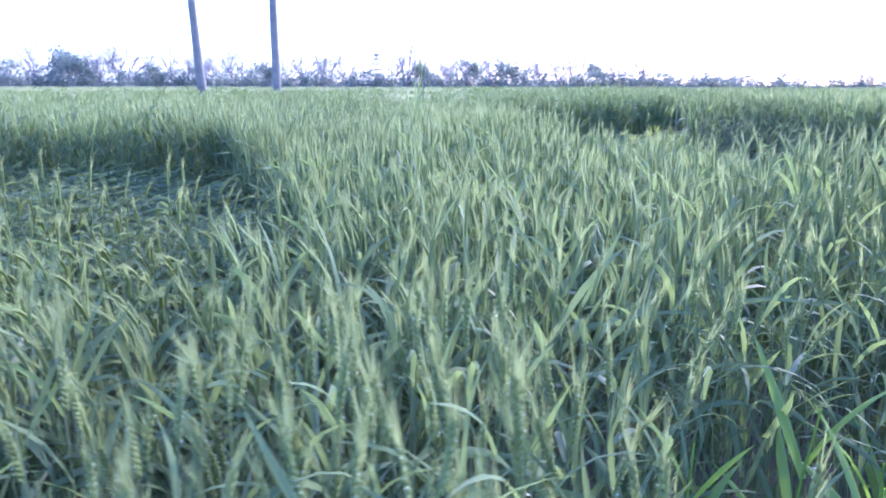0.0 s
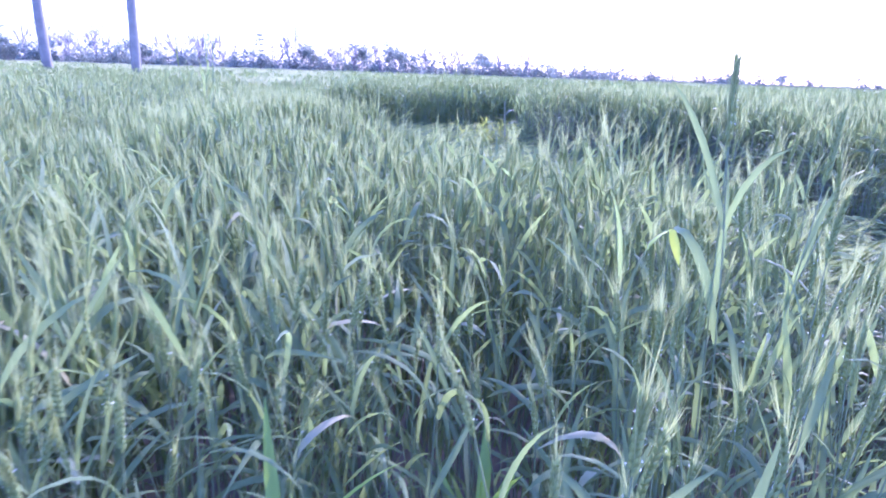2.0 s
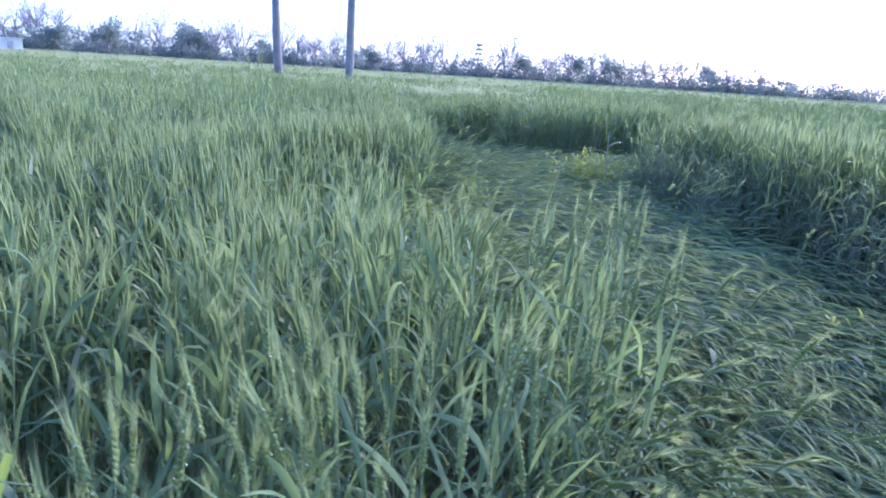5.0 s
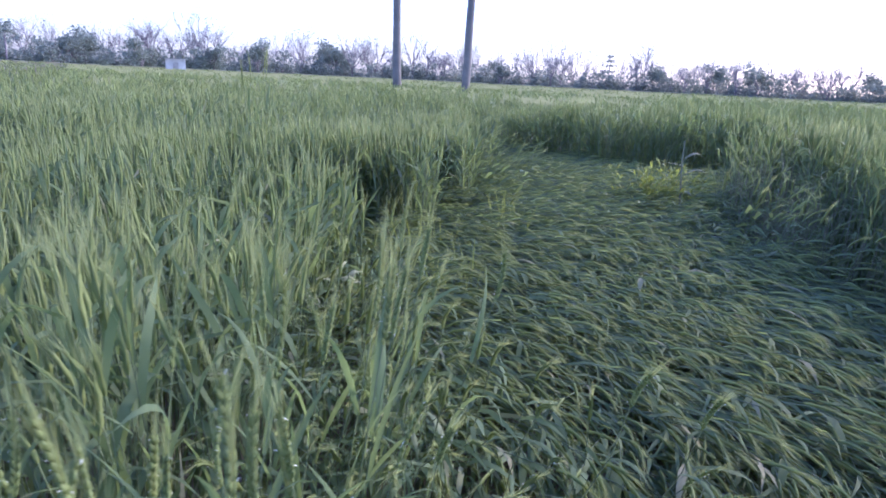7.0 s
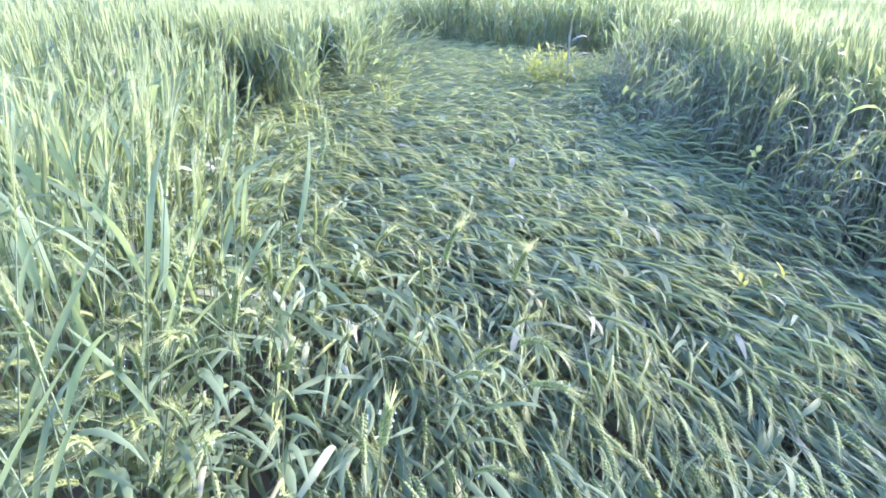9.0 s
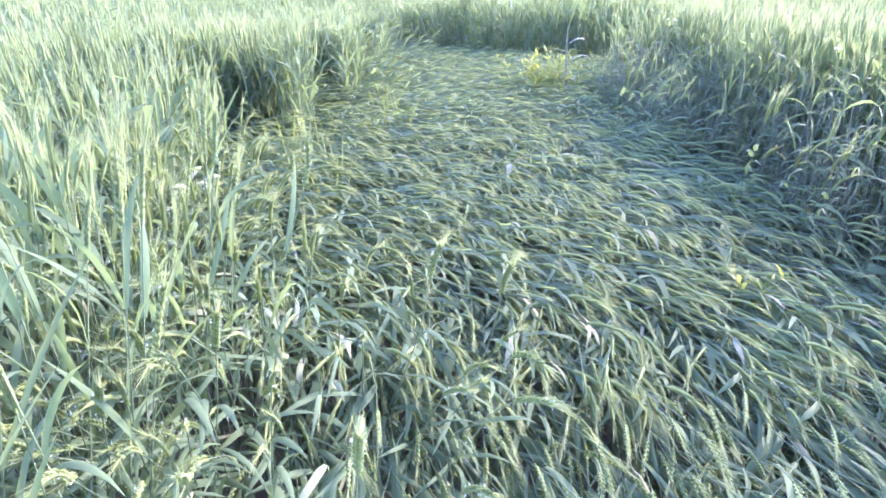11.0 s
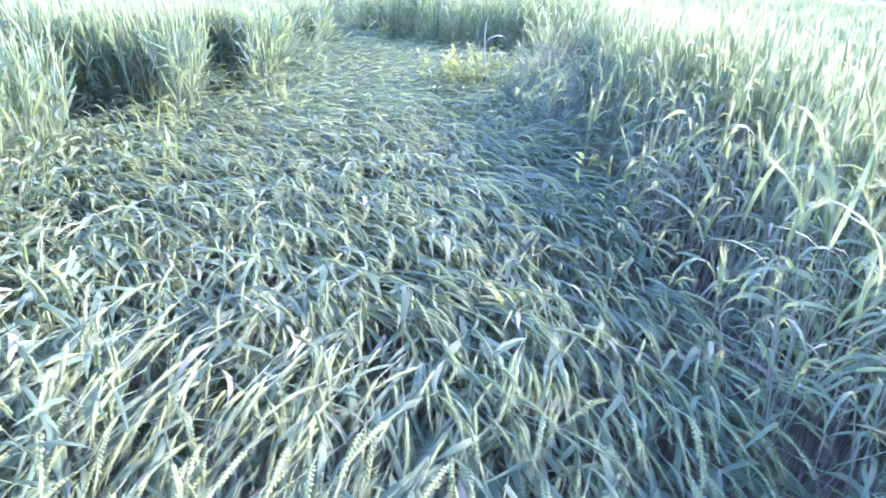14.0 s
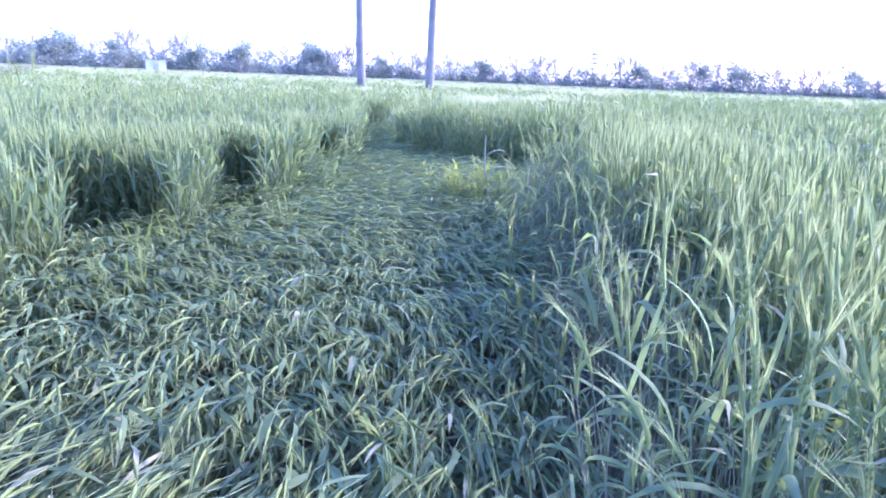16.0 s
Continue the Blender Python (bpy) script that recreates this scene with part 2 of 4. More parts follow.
def wheat_parts(rng, lodged, detail, limp=False, bare=False):
    """Stem, ear and leaves of one wheat plant, rooted at the origin; lodged: 0 stands, 1 lies towards +x, 2 leans that way."""
    height = rng.uniform(0.70, 0.86)
    n = (6, 4, 4 if lodged else 2)[detail]
    s = np.linspace(0, 1, n + 1)
    if lodged:
        knee = rng.uniform(0.10, 0.22)
        a0, a1 = rng.uniform(0.1, 0.5), (rng.uniform(1.18, 1.45) if lodged == 1 else rng.uniform(0.35, 0.9))
        ang = a0 + (a1 - a0) * np.clip(s / (knee * 2.2), 0, 1) ** 0.8 + 0.14 * np.sin(s * 9 + rng.uniform(0, 6))
        nod = rng.uniform(0.25, 0.85)
    else:
        lean = rng.normal(0, 0.09)
        ang = lean * 0.4 + (lean * 1.2 + rng.normal(0, 0.03)) * s ** 1.5
        nod = rng.normal(0.12, 0.35) if not bare else rng.uniform(0.3, 1.7)
    d = np.stack([np.sin(ang), np.zeros(n + 1), np.cos(ang)], 1)
    line = np.concatenate([np.zeros((1, 3)), np.cumsum(d[:-1] * height / n, 0)])
    stem = [tube(line, np.linspace(0.0024, 0.0013, n + 1) * (1.0, 1.1, 1.6)[detail], 3, 5 if bare else 0)]
    ear, awns = ear_pieces(rng, line[-1], ang[-1], nod, detail, rng.uniform(0.095, 0.13) if lodged else rng.uniform(0.085, 0.12), 1.0, 0.2 if lodged or bare else 0.26)
    if limp is True and not lodged and rng.uniform() < (0.55 if bare else 0.4):
        ear, awns = [], []
    leaves = []
    marks = ((0.46, 0.68, 0.86), (0.46, 0.68, 0.86), (0.5, 0.72, 0.9))[detail]
    if lodged:
        marks = ((0.42, 0.60, 0.80), (0.48, 0.64, 0.82), (0.48, 0.64, 0.82))[detail]
    if bare:
        marks = (0.58, 0.76, 0.92)
    for m in marks:
        m = m + rng.uniform(-0.05, 0.05)
        i = min(int(m * n), n - 1)
        p = line[i] + (line[i + 1] - line[i]) * (m * n - i)
        size = rng.uniform(0.20, 0.32) * (0.8 if m > 0.75 else 1) * (0.72 if lodged else 1)
        wide = rng.uniform(0.011, 0.017) * (1.0, 1.05, 1.2)[detail] * (1.1 if limp and not lodged else 1) * (rng.choice([0.8, 0.95, 1.45]) if lodged else 1)
        if lodged:
            az, lift, droop = rng.normal(0, 0.5), rng.uniform(0.0, 0.4) + (0.4 if lodged == 2 else 0), rng.uniform(0.4, 1.2) + (0.4 if lodged == 2 else 0)
        else:
            az, lift, droop = rng.uniform(0, 6.283), rng.uniform(0.7, 1.2) if limp else rng.uniform(0.9, 1.4), rng.uniform(0.8, 2.1) if limp else rng.choice([rng.uniform(0.2, 0.9), rng.uniform(1.2, 2.3)])
        if bare:
            size, wide, droop = rng.uniform(0.10, 0.20), rng.uniform(0.006, 0.010), rng.uniform(1.4, 2.8)
        leaves.append(blade(p, az, lift, droop, size, wide, ((5, 3, 2) if lodged else (6, 5, 2))[detail], 1, detail == 0, rng.uniform(-0.9, 0.9), 0.75 if limp else 1.4))
    return stem, ear, awns, leaves


def wheat_variant(seed, lodged, detail):
    stem, ear, awns, leaves = wheat_parts(np.random.default_rng(seed), lodged, detail, seed % 100 >= 7)
    return merge(stem + ear + awns + leaves)


def tuft_variant(seed, ears):
    """A far clump of wheat: a few ears on stems with broad blades between them."""
    rng = np.random.default_rng(seed)
    out = []
    for k in range(ears):
        x, y = rng.uniform(-0.12, 0.12, 2)
        h = rng.uniform(0.70, 0.85)
        lx, ly = rng.normal(0, 0.05, 2)
        out.append(([(x - 0.004, y, 0.25), (x + 0.004, y, 0.25), (x + lx, y + ly, h)], [(0, 1, 2)], [0]))
        out.append(spindle((x + lx, y + ly, h - 0.02), (x + lx * 1.2, y + ly * 1.2, h + 0.12), 0.0085, 3, 2, (0.0, 1.0), (1.0, 0.25)))
        out.append(blade((x, y, rng.uniform(0.5, 0.7)), rng.uniform(0, 6.28), rng.uniform(0.7, 1.3), rng.uniform(0.4, 2.2), 0.28, 0.022, 2, 1, False))
    return merge(out)


def filler_variant(seed):
    """Lower leaves and side shoots inside the standing crop."""
    rng = np.random.default_rng(seed)
    out = []
    for k in range(5):
        p = (*rng.uniform(-0.06, 0.06, 2), rng.uniform(0, 0.12))
        out.append(blade(p, rng.uniform(0, 6.28), rng.uniform(1.1, 1.5), rng.uniform(0.3, 1.5), rng.uniform(0.28, 0.42), rng.uniform(0.012, 0.018), 2, 1, False))
    return merge(out)


def noise2(x, y, scale, seed):
    """Smooth noise about 0 on the plan, for arrays."""
    rng = np.random.default_rng(seed)
    out = np.zeros_like(x)
    for k in range(7):
        a, f, ph = rng.uniform(0, 6.28), rng.uniform(0.5, 1.7) / scale, rng.uniform(0, 6.28)
        out += np.sin((x * math.cos(a) + y * math.sin(a)) * f * 6.28 + ph)
    return out / 4


# patches where wind and rain have laid the crop flat
FLAT_MAIN = [(-1.1, -7.3), (-1.1, -6.5), (-0.98, -6.1), (-0.85, -5.7), (-1.0, -5.2), (-1.4, -4.3), (-1.7, -3.75), (-1.95, -3.0), (-1.95, -2.5), (-2.0, -2.0), (-2.02, -1.5),
             (-2.1, -1.0), (-2.15, -0.3), (-2.25, 0.5), (-2.4, 1.3), (-2.55, 2.2), (-2.9, 3.3), (-3.4, 4.6), (-4.9, 8.0), (-4.3, 8.6), (-3.3, 6.0), (-2.6, 4.5), (-1.7, 3.4), (-0.9, 2.85), (0.0, 2.6),
             (0.9, 2.85), (2.2, 3.6), (3.6, 4.4), (5.2, 5.0), (5.3, 4.3), (3.6, 3.5), (2.0, 2.5), (1.0, 1.5), (0.6, 0.75), (0.4, -0.1), (0.45, -1.0),
             (0.64, -1.8), (0.9, -2.5), (1.1, -3.1), (1.27, -3.6), (1.36, -4.1), (1.45, -4.6), (1.6, -7.3)]
FLAT_LEFT = [(-3.8, -5.85), (-3.95, -5.0), (-4.15, -4.2), (-4.4, -3.3), (-4.9, -2.4), (-5.7, -1.7), (-7.2, -1.35), (-8.4, -1.5), (-8.6, -2.6), (-7.2, -4.0), (-5.6, -5.3), (-4.3, -6.05)]
FLAT_FAR = [(-0.6, 12.4), (0.4, 13.2), (1.2, 12.6), (0.4, 11.8)]
NOTCH_A = [(-1.53, -2.72), (-1.95, -2.72), (-2.43, -2.4), (-2.53, -1.85), (-1.63, -1.85)]
NOTCH_B = [(-1.85, -1.0), (-2.75, -0.95), (-2.8, -0.35), (-1.9, -0.35)]
NOTCH_C = [(-2.2, 1.4), (-2.9, 1.5), (-2.95, 2.05), (-2.3, 2.05)]


def inside(x, y, ring):
    hit = np.zeros(x.shape, bool)
    for (x0, y0), (x1, y1) in zip(ring, ring[1:] + ring[:1]):
        cross = ((y0 > y) != (y1 > y)) & (x < (x1 - x0) * (y - y0) / (y1 - y0 + 1e-12) + x0)
        hit ^= cross
    return hit


def in_pocket(x, y):
    """Deep pockets in the left border, where nothing leans over."""
    hit = np.zeros(x.shape, bool)
    for ring in (NOTCH_A, NOTCH_B, NOTCH_C):
        hit |= inside(x, y, ring)
    return hit


def before_pocket(x, y):
    """In front of a pocket's mouth, where nothing half upright is left."""
    hit = np.zeros(x.shape, bool)
    for dx, dy in ((0.3, -0.15), (0.2, -0.4), (0.3, -0.4), (0.45, -0.75), (0.3, -0.75), (0.0, -0.15)):
        hit |= in_pocket(x - dx, y - dy)
    return hit


def flat_at(x, y):
    """Whether the crop lies flat at the plan's points."""
    u, v = x + 0.09 * noise2(x, y, 1.1, 3) + 0.06 * noise2(x, y, 0.3, 4), y + 0.09 * noise2(x, y, 1.1, 5) + 0.06 * noise2(x, y, 0.3, 6)
    hit = inside(u, v, FLAT_MAIN) | inside(u, v, FLAT_LEFT) | inside(u, v, FLAT_FAR)
    screen = in_pocket(u, v - 0.2) & (x < -1.82)
    return (hit & ~screen) | in_pocket(u, v)


WEEDS = [(-2.62, -6.72, 0.80), (-2.54, -6.92, 0.7), (-2.84, -6.76, 0.72), (-2.38, -6.75, 0.64), (-2.72, -6.98, 0.55), (-2.2, -6.55, 0.6)]


def by_weed(x, y):
    """Plan points where broad-leaved weeds have crowded out the wheat."""
    hit = np.zeros(x.shape, bool)
    for wx, wy, wh in WEEDS:
        hit |= np.hypot(x - wx, (y - wy + 0.14) * 0.75) < 0.15
    return hit


LINE = [(-3.4, -7.8), (-2.3, -7.35), (-1.0, -7.0), (-0.2, -6.0), (0.4, -5.8), (1.3, -5.5)]


def from_line(x, y):
    """Distance on the plan from the trodden line along the field."""
    best = np.full(x.shape, 1e9)
    for (x0, y0), (x1, y1) in zip(LINE[:-1], LINE[1:]):
        dx, dy = x1 - x0, y1 - y0
        k = np.clip(((x - x0) * dx + (y - y0) * dy) / (dx * dx + dy * dy), 0, 1)
        best = np.minimum(best, np.hypot(x - x0 - k * dx, y - y0 - k * dy))
    return best


def sown(rng, density, near, far):
    """Random plants at that many a square metre, between two distances from the line, on the side that it overlooks."""
    box = (max(-4.5 - far * 1.05, -170), 2.5 + far * 1.15, -8.6, -5.5 + far)
    count = int(density * (box[1] - box[0]) * (box[3] - box[2]))
    x, y = rng.uniform(box[0], box[1], count), rng.uniform(box[2], box[3], count)
    d = from_line(x, y)
    ahead = y > np.interp(x, [p[0] for p in LINE], [p[1] for p in LINE]) - 0.25
    seen = ahead & (x > np.minimum(-4.8 - (y + 7.8) * 0.68, -1.6 - (y + 6.2) * 1.45)) & (x < 3.2 + np.maximum(y + 5.9, 0) * 1.22)
    keep = (d >= near) & (d < far) & seen
    return x[keep], y[keep], d[keep]


def scatter(variants, pick, mats4):
    """Copies of the variants under 4 x 4 matrices (n, 4, 4), joined."""
    vs, ts, ms, at = [], [], [], 0
    for k, (v, t, m) in enumerate(variants):
        mm = mats4[pick == k]
        if not len(mm):
            continue
        w = np.einsum("nij,vj->nvi", mm[:, :3, :3], v) + mm[:, None, :3, 3]
        vs.append(w.reshape(-1, 3))
        ts.append((t[None] + (np.arange(len(mm)) * len(v))[:, None, None]).reshape(-1, 3) + at)
        ms.append(np.tile(m, len(mm)))
        at += len(mm) * len(v)
    return np.concatenate(vs), np.concatenate(ts), np.concatenate(ms)


def placed(rng, x, y, z, turn, scale, lean=0.0):
    """Matrices: scaled, leant at random, turned about the vertical, moved."""
    n = len(x)
    ax, ay = rng.normal(0, 1, n) * lean, rng.normal(0, 1, n) * lean
    c, s = np.cos(turn), np.sin(turn)
    rot = np.zeros((n, 4, 4))
    rot[:, 0, 0], rot[:, 0, 1], rot[:, 1, 0], rot[:, 1, 1] = c, -s, s, c
    rot[:, 2, 2] = rot[:, 3, 3] = 1
    shear = np.tile(np.eye(4), (n, 1, 1))
    shear[:, 0, 2], shear[:, 1, 2] = ax, ay
    m = shear @ rot
    sc = np.asarray(scale)
    if sc.ndim == 1:
        sc = np.stack([sc, sc, sc], 1)
    m[:, :3, 0] *= sc[:, 0, None]
    m[:, :3, 1] *= sc[:, 1, None]
    m[:, :3, 2] *= sc[:, 2, None]
    m[:, 0, 3], m[:, 1, 3], m[:, 2, 3] = x, y, z
    return m


def stand_height(x, y):
    tall = 0.22 * np.exp(-((x + 3.05) / 0.7) ** 2 - ((y + 2.9) / 1.8) ** 2) - 0.1 * np.clip((-3.5 - x) / 0.4, 0, 1) * np.clip((-4.9 - y) / 0.5, 0, 1) - 0.08 * np.clip((x - 1.1) / 0.5, 0, 1) * np.clip((-2.2 - y) / 0.8, 0, 1)
    tall = tall + 0.06 * np.exp(-((x + 1.4) / 0.5) ** 2 - ((y + 6.1) / 0.45) ** 2)
    tall = tall + 0.2 * np.exp(-((x + 1.0) / 2.0) ** 2 - ((y - 3.5) / 1.2) ** 2)
    return tall + 0.95 + 0.10 * np.clip((x + 3.2) / 2.2, 0, 1) + 0.16 * np.clip((x + 0.4) / 0.6, 0, 1) + 0.07 * noise2(x, y, 2.2, 11) + 0.14 * np.clip((-4.2 - x) / 0.5, 0, 1) * np.clip((y + 3.4) / 0.6, 0, 1) + 0.04 * noise2(x, y, 0.6, 12)


def lie_heading(x, y):
    """The way in which the laid stems point."""
    base = np.interp(y, [-6, -4.5, -3, -1.5, 1, 4], [-1.32, -1.27, -1.13, -0.97, -0.75, -0.5]) + 0.5 * np.clip((0.3 - x) / 1.5, 0, 1) * np.clip((y + 5.2) / 1.2, 0, 1)
    base = base - 0.15 * np.clip((x - 0.1) / 0.8, 0, 1) * np.clip((-1.5 - y) / 1.5, 0, 1)
    return base + 0.24 * noise2(x, y, 1.3, 21)


FILL = []


def bare_edge(x, y):
    """The shaded face of the block, where the stems have lost their lower leaves."""
    return ((flat_at(x - 0.5, y) & (y > -3.4)) | flat_at(x - 0.4, y) | flat_at(x - 0.3, y - 0.3)) & (x > 0.2) & (y < 0.5)


def ramp(x, y):
    """The height of the face, rising from the flattened patch into the block."""
    return np.where(flat_at(x - 0.14, y), 0.86, np.where(flat_at(x - 0.28, y), 0.95, 1.0))


def crop_layer(name, rng, variants, density, near, far, lodged, label, category, widen=1.0, rim=False):
    x, y, d = sown(rng, density, near, far)
    flat = flat_at(x, y)
    edge_zone = flat & ((~flat_at(x - 0.4, y - 0.1) & (y < -3.4)) | ((y < -4.4) & (rng.uniform(0, 1, len(x)) < 0.45 - 0.45 * np.clip((x + 0.7) / 0.6, 0, 1))))
    half_up = flat & ~flat_at(x - 0.55, y) & (y > -3.3) & (y < 1.8) & (x < -1.0) & ~in_pocket(x, y) & ~before_pocket(x, y) & (noise2(x, y, 0.8, 71) > -0.25)
    edge_zone |= flat & ~flat_at(x + 0.25, y) & (x > 0.0) & (y < 0.4) & (rng.uniform(0, 1, len(x)) < 0.15)
    edge_zone |= half_up & (rng.uniform(0, 1, len(x)) < np.where(y < -1.4, 0.12, 0.35))
    lean_in = ~flat & flat_at(x + 0.32, y - 0.1) & (x < -1.2) & (y > -4.3) & (y < 3.0) & ~in_pocket(x + 0.25, y) & ~in_pocket(x + 0.2, y + 0.15) & ~before_pocket(x, y) & ~in_pocket(x, y - 0.15) & ~in_pocket(x, y - 0.3) & ~in_pocket(x + 0.1, y - 0.4)
    edge_zone |= lean_in & (rng.uniform(0, 1, len(x)) < np.where(y < -2.2, 0.35, 0.7))
    take = (~flat & ~edge_zone & (d > 0.22), flat & ~edge_zone, edge_zone)[lodged]
    if lodged:
        take &= ~in_pocket(x, y) | (rng.uniform(0, 1, len(x)) < 0.75)
    if rim == 2:
        take &= bare_edge(x, y)
    elif rim == 3:
        take &= flat_at(x - 1.3, y) & ~bare_edge(x, y) & (x > 0.2) & (y < 1.0)
    elif rim == 4:
        take &= (in_pocket(x, y - 0.6) | in_pocket(x, y - 0.3) | in_pocket(x + 0.45, y - 0.3)) & ~in_pocket(x, y) & (x < -1.82)
    elif rim:
        take &= (flat_at(x, y - 0.45) | flat_at(x + 0.35, y - 0.3)) & ((x < 0.1) | (y > 2.5))
    if not lodged and not rim:
        take &= ~bare_edge(x, y) | ((y < -3.2) & (rng.uniform(0, 1, len(x)) < 0.16))
    if not lodged and far < 4:
        take &= ~by_weed(x, y)
    if variants is FILL:
        take &= ~((flat_at(x - 0.3, y) | flat_at(x, y - 0.3)) & (x > 0.1) & (y < 1.0))
    if not lodged and not rim:
        take &= rng.uniform(0, 1, len(x)) < 0.85 + 0.35 * noise2(x, y, 0.7, 63)
    x, y, d = x[take], y[take], d[take]
    if not len(x):
        return None
    n = len(x)
    if lodged:
        back = 0.35 if lodged == 1 else 0.12
        turn = lie_heading(x, y) + rng.normal(0, 0.27, n)
        z = rng.uniform(0.0, 0.10 if lodged == 1 else 0.03, n)
        sc = np.stack([rng.uniform(0.85, 1.1, n) * np.where((lodged == 2) & (y > -2.4), 1.08, 1.0)] * 3, 1)
        m = placed(rng, x - back * np.cos(turn), y - back * np.sin(turn), z, turn, sc, 0.05)
    else:
        h = stand_height(x, y) * np.clip(rng.normal(1.0, 0.075, n), 0.8, 1.09) * (ramp(x, y) * rng.uniform(0.86, 1.05, n) if rim == 2 else 1.0)
        m = placed(rng, x, y, np.zeros(n), rng.uniform(0, 6.283, n), np.stack([np.full(n, widen), np.full(n, widen), h], 1), 0.06)
        m[:, :3, 2] += np.stack([0.13 * noise2(x, y, 1.4, 61) - 0.02, 0.10 * noise2(x, y, 1.4, 62), 0 * x], 1) * h[:, None]
    pick = rng.integers(0, len(variants), n)
    if not lodged and len(variants) == 14:
        limp = np.where(x > 0.1, 0.65, 0.3) > rng.uniform(0, 1, n)
        pick = rng.integers(0, 7, n) + 7 * limp
    v, t, k = scatter(variants, pick, m)
    ob = new(name, tri_mesh(name, v, t, k, CROP))
    return tagged(ob, label, category, kind="stuff")


# ---- ground ----
def disc_mesh(name, radius, rings, sides, mat, z=0.0):
    rr = radius * (np.linspace(0, 1, rings + 1)[1:] ** 3)
    a = np.arange(sides) * 2 * math.pi / sides
    v = [np.zeros((1, 3))]
    for r in rr:
        x, y = np.cos(a) * r, np.sin(a) * r
        v.append(np.stack([x, y, np.where(r < 60, 0.012 * noise2(x, y, 0.8, 31), 0) + z], 1))
    t = [(0, 1 + j, 1 + (j + 1) % sides) for j in range(sides)]
    for i in range(rings - 1):
        p, q = 1 + i * sides, 1 + (i + 1) * sides
        for j in range(sides):
            k = (j + 1) % sides
            t += [(p + j, q + j, q + k), (p + j, q + k, p + k)]
    return tri_mesh(name, np.concatenate(v), t, [0] * len(t), [mat], True)


ground = tagged(new("ground", disc_mesh("ground", 3000, 60, 96, SOIL)), "brown field soil under the wheat crop", "ground", kind="structure")


def far_canopy():
    """The closed top of the crop where single plants can no longer be told apart."""
    r = np.concatenate([[21.0], np.geomspace(22, 147, 90)])
    a = np.linspace(math.radians(-48), math.radians(72), 260)
    rr, aa = np.meshgrid(r, a, indexing="ij")
    x, y = -1 + rr * np.sin(aa), -6.5 + rr * np.cos(aa)
    z = 0.74 + 0.05 * noise2(x, y, 2.6, 41) + 0.04 * noise2(x, y, 9.0, 42)
    z[0] = 0.0
    v = np.stack([x, y, z], -1).reshape(-1, 3)
    w = len(a)
    i, j = np.meshgrid(np.arange(len(r) - 1), np.arange(w - 1), indexing="ij")
    p = (i * w + j).ravel()
    t = np.concatenate([np.stack([p, p + w, p + w + 1], 1), np.stack([p, p + w + 1, p + 1], 1)])
    ob = new("far_wheat_canopy", tri_mesh("far_wheat_canopy", v, t, np.zeros(len(t), int), [CANOPY], True))
    return tagged(ob, "haze-paled green closed top of the distant wheat field", "wheat", kind="stuff")


far_canopy()

STAND0 = [wheat_variant(100 + k, 0, 0) for k in range(14)]
STAND1 = [wheat_variant(200 + k, 0, 1) for k in range(14)]
STAND2 = [wheat_variant(300 + k, 0, 2) for k in range(14)]
LIE0 = [wheat_variant(400 + k, 1, 0) for k in range(14)]
LIE1 = [wheat_variant(500 + k, 1, 1) for k in range(14)]
LIE2 = [wheat_variant(600 + k, 1, 2) for k in range(12)]
LEAN0 = [wheat_variant(800 + k, 2, 0) for k in range(12)]
LEAN1 = [wheat_variant(900 + k, 2, 1) for k in range(12)]
LEAN2 = [wheat_variant(950 + k, 2, 2) for k in range(12)]
FILL = [filler_variant(1000 + k) for k in range(14)]
TUFT = [tuft_variant(700 + k, 5) for k in range(12)]

rng = np.random.default_rng(7)
STEMMY = [merge(sum(wheat_parts(np.random.default_rng(1100 + k), 0, 1, True, True), [])) for k in range(12)]
STEMMY_LABEL = "standing wheat with bare stems at the block's shaded edge"
FILL_LABEL = "shaded lower leaves inside the standing wheat"
STAND_LABEL = "standing green bearded wheat with pale ears and drooping leaves"
LIE_LABEL = "wheat laid flat by wind, ears all combed one way"
LEAN_LABEL = "wheat leaning over at the edge of the flattened patch"
crop_layer("standing_wheat", rng, STAND0, 210, 0.40, 1.1, 0, STAND_LABEL, "wheat")
crop_layer("standing_wheat", rng, STAND1, 270, 1.1, 2.6, 0, STAND_LABEL, "wheat")
crop_layer("standing_wheat", rng, STAND2, 280, 2.6, 6.5, 0, STAND_LABEL, "wheat")
crop_layer("standing_wheat", rng, STAND2, 95, 6.5, 11.0, 0, STAND_LABEL, "wheat", 1.4)
crop_layer("standing_wheat", rng, TUFT, 8.5, 11.0, 22.0, 0, STAND_LABEL, "wheat", 1.3)
crop_layer("standing_wheat", rng, TUFT, 1.5, 22.0, 48.0, 0, STAND_LABEL, "wheat", 2.0)
crop_layer("standing_wheat", rng, TUFT, 0.09, 48.0, 140.0, 0, STAND_LABEL, "wheat", 3.5)


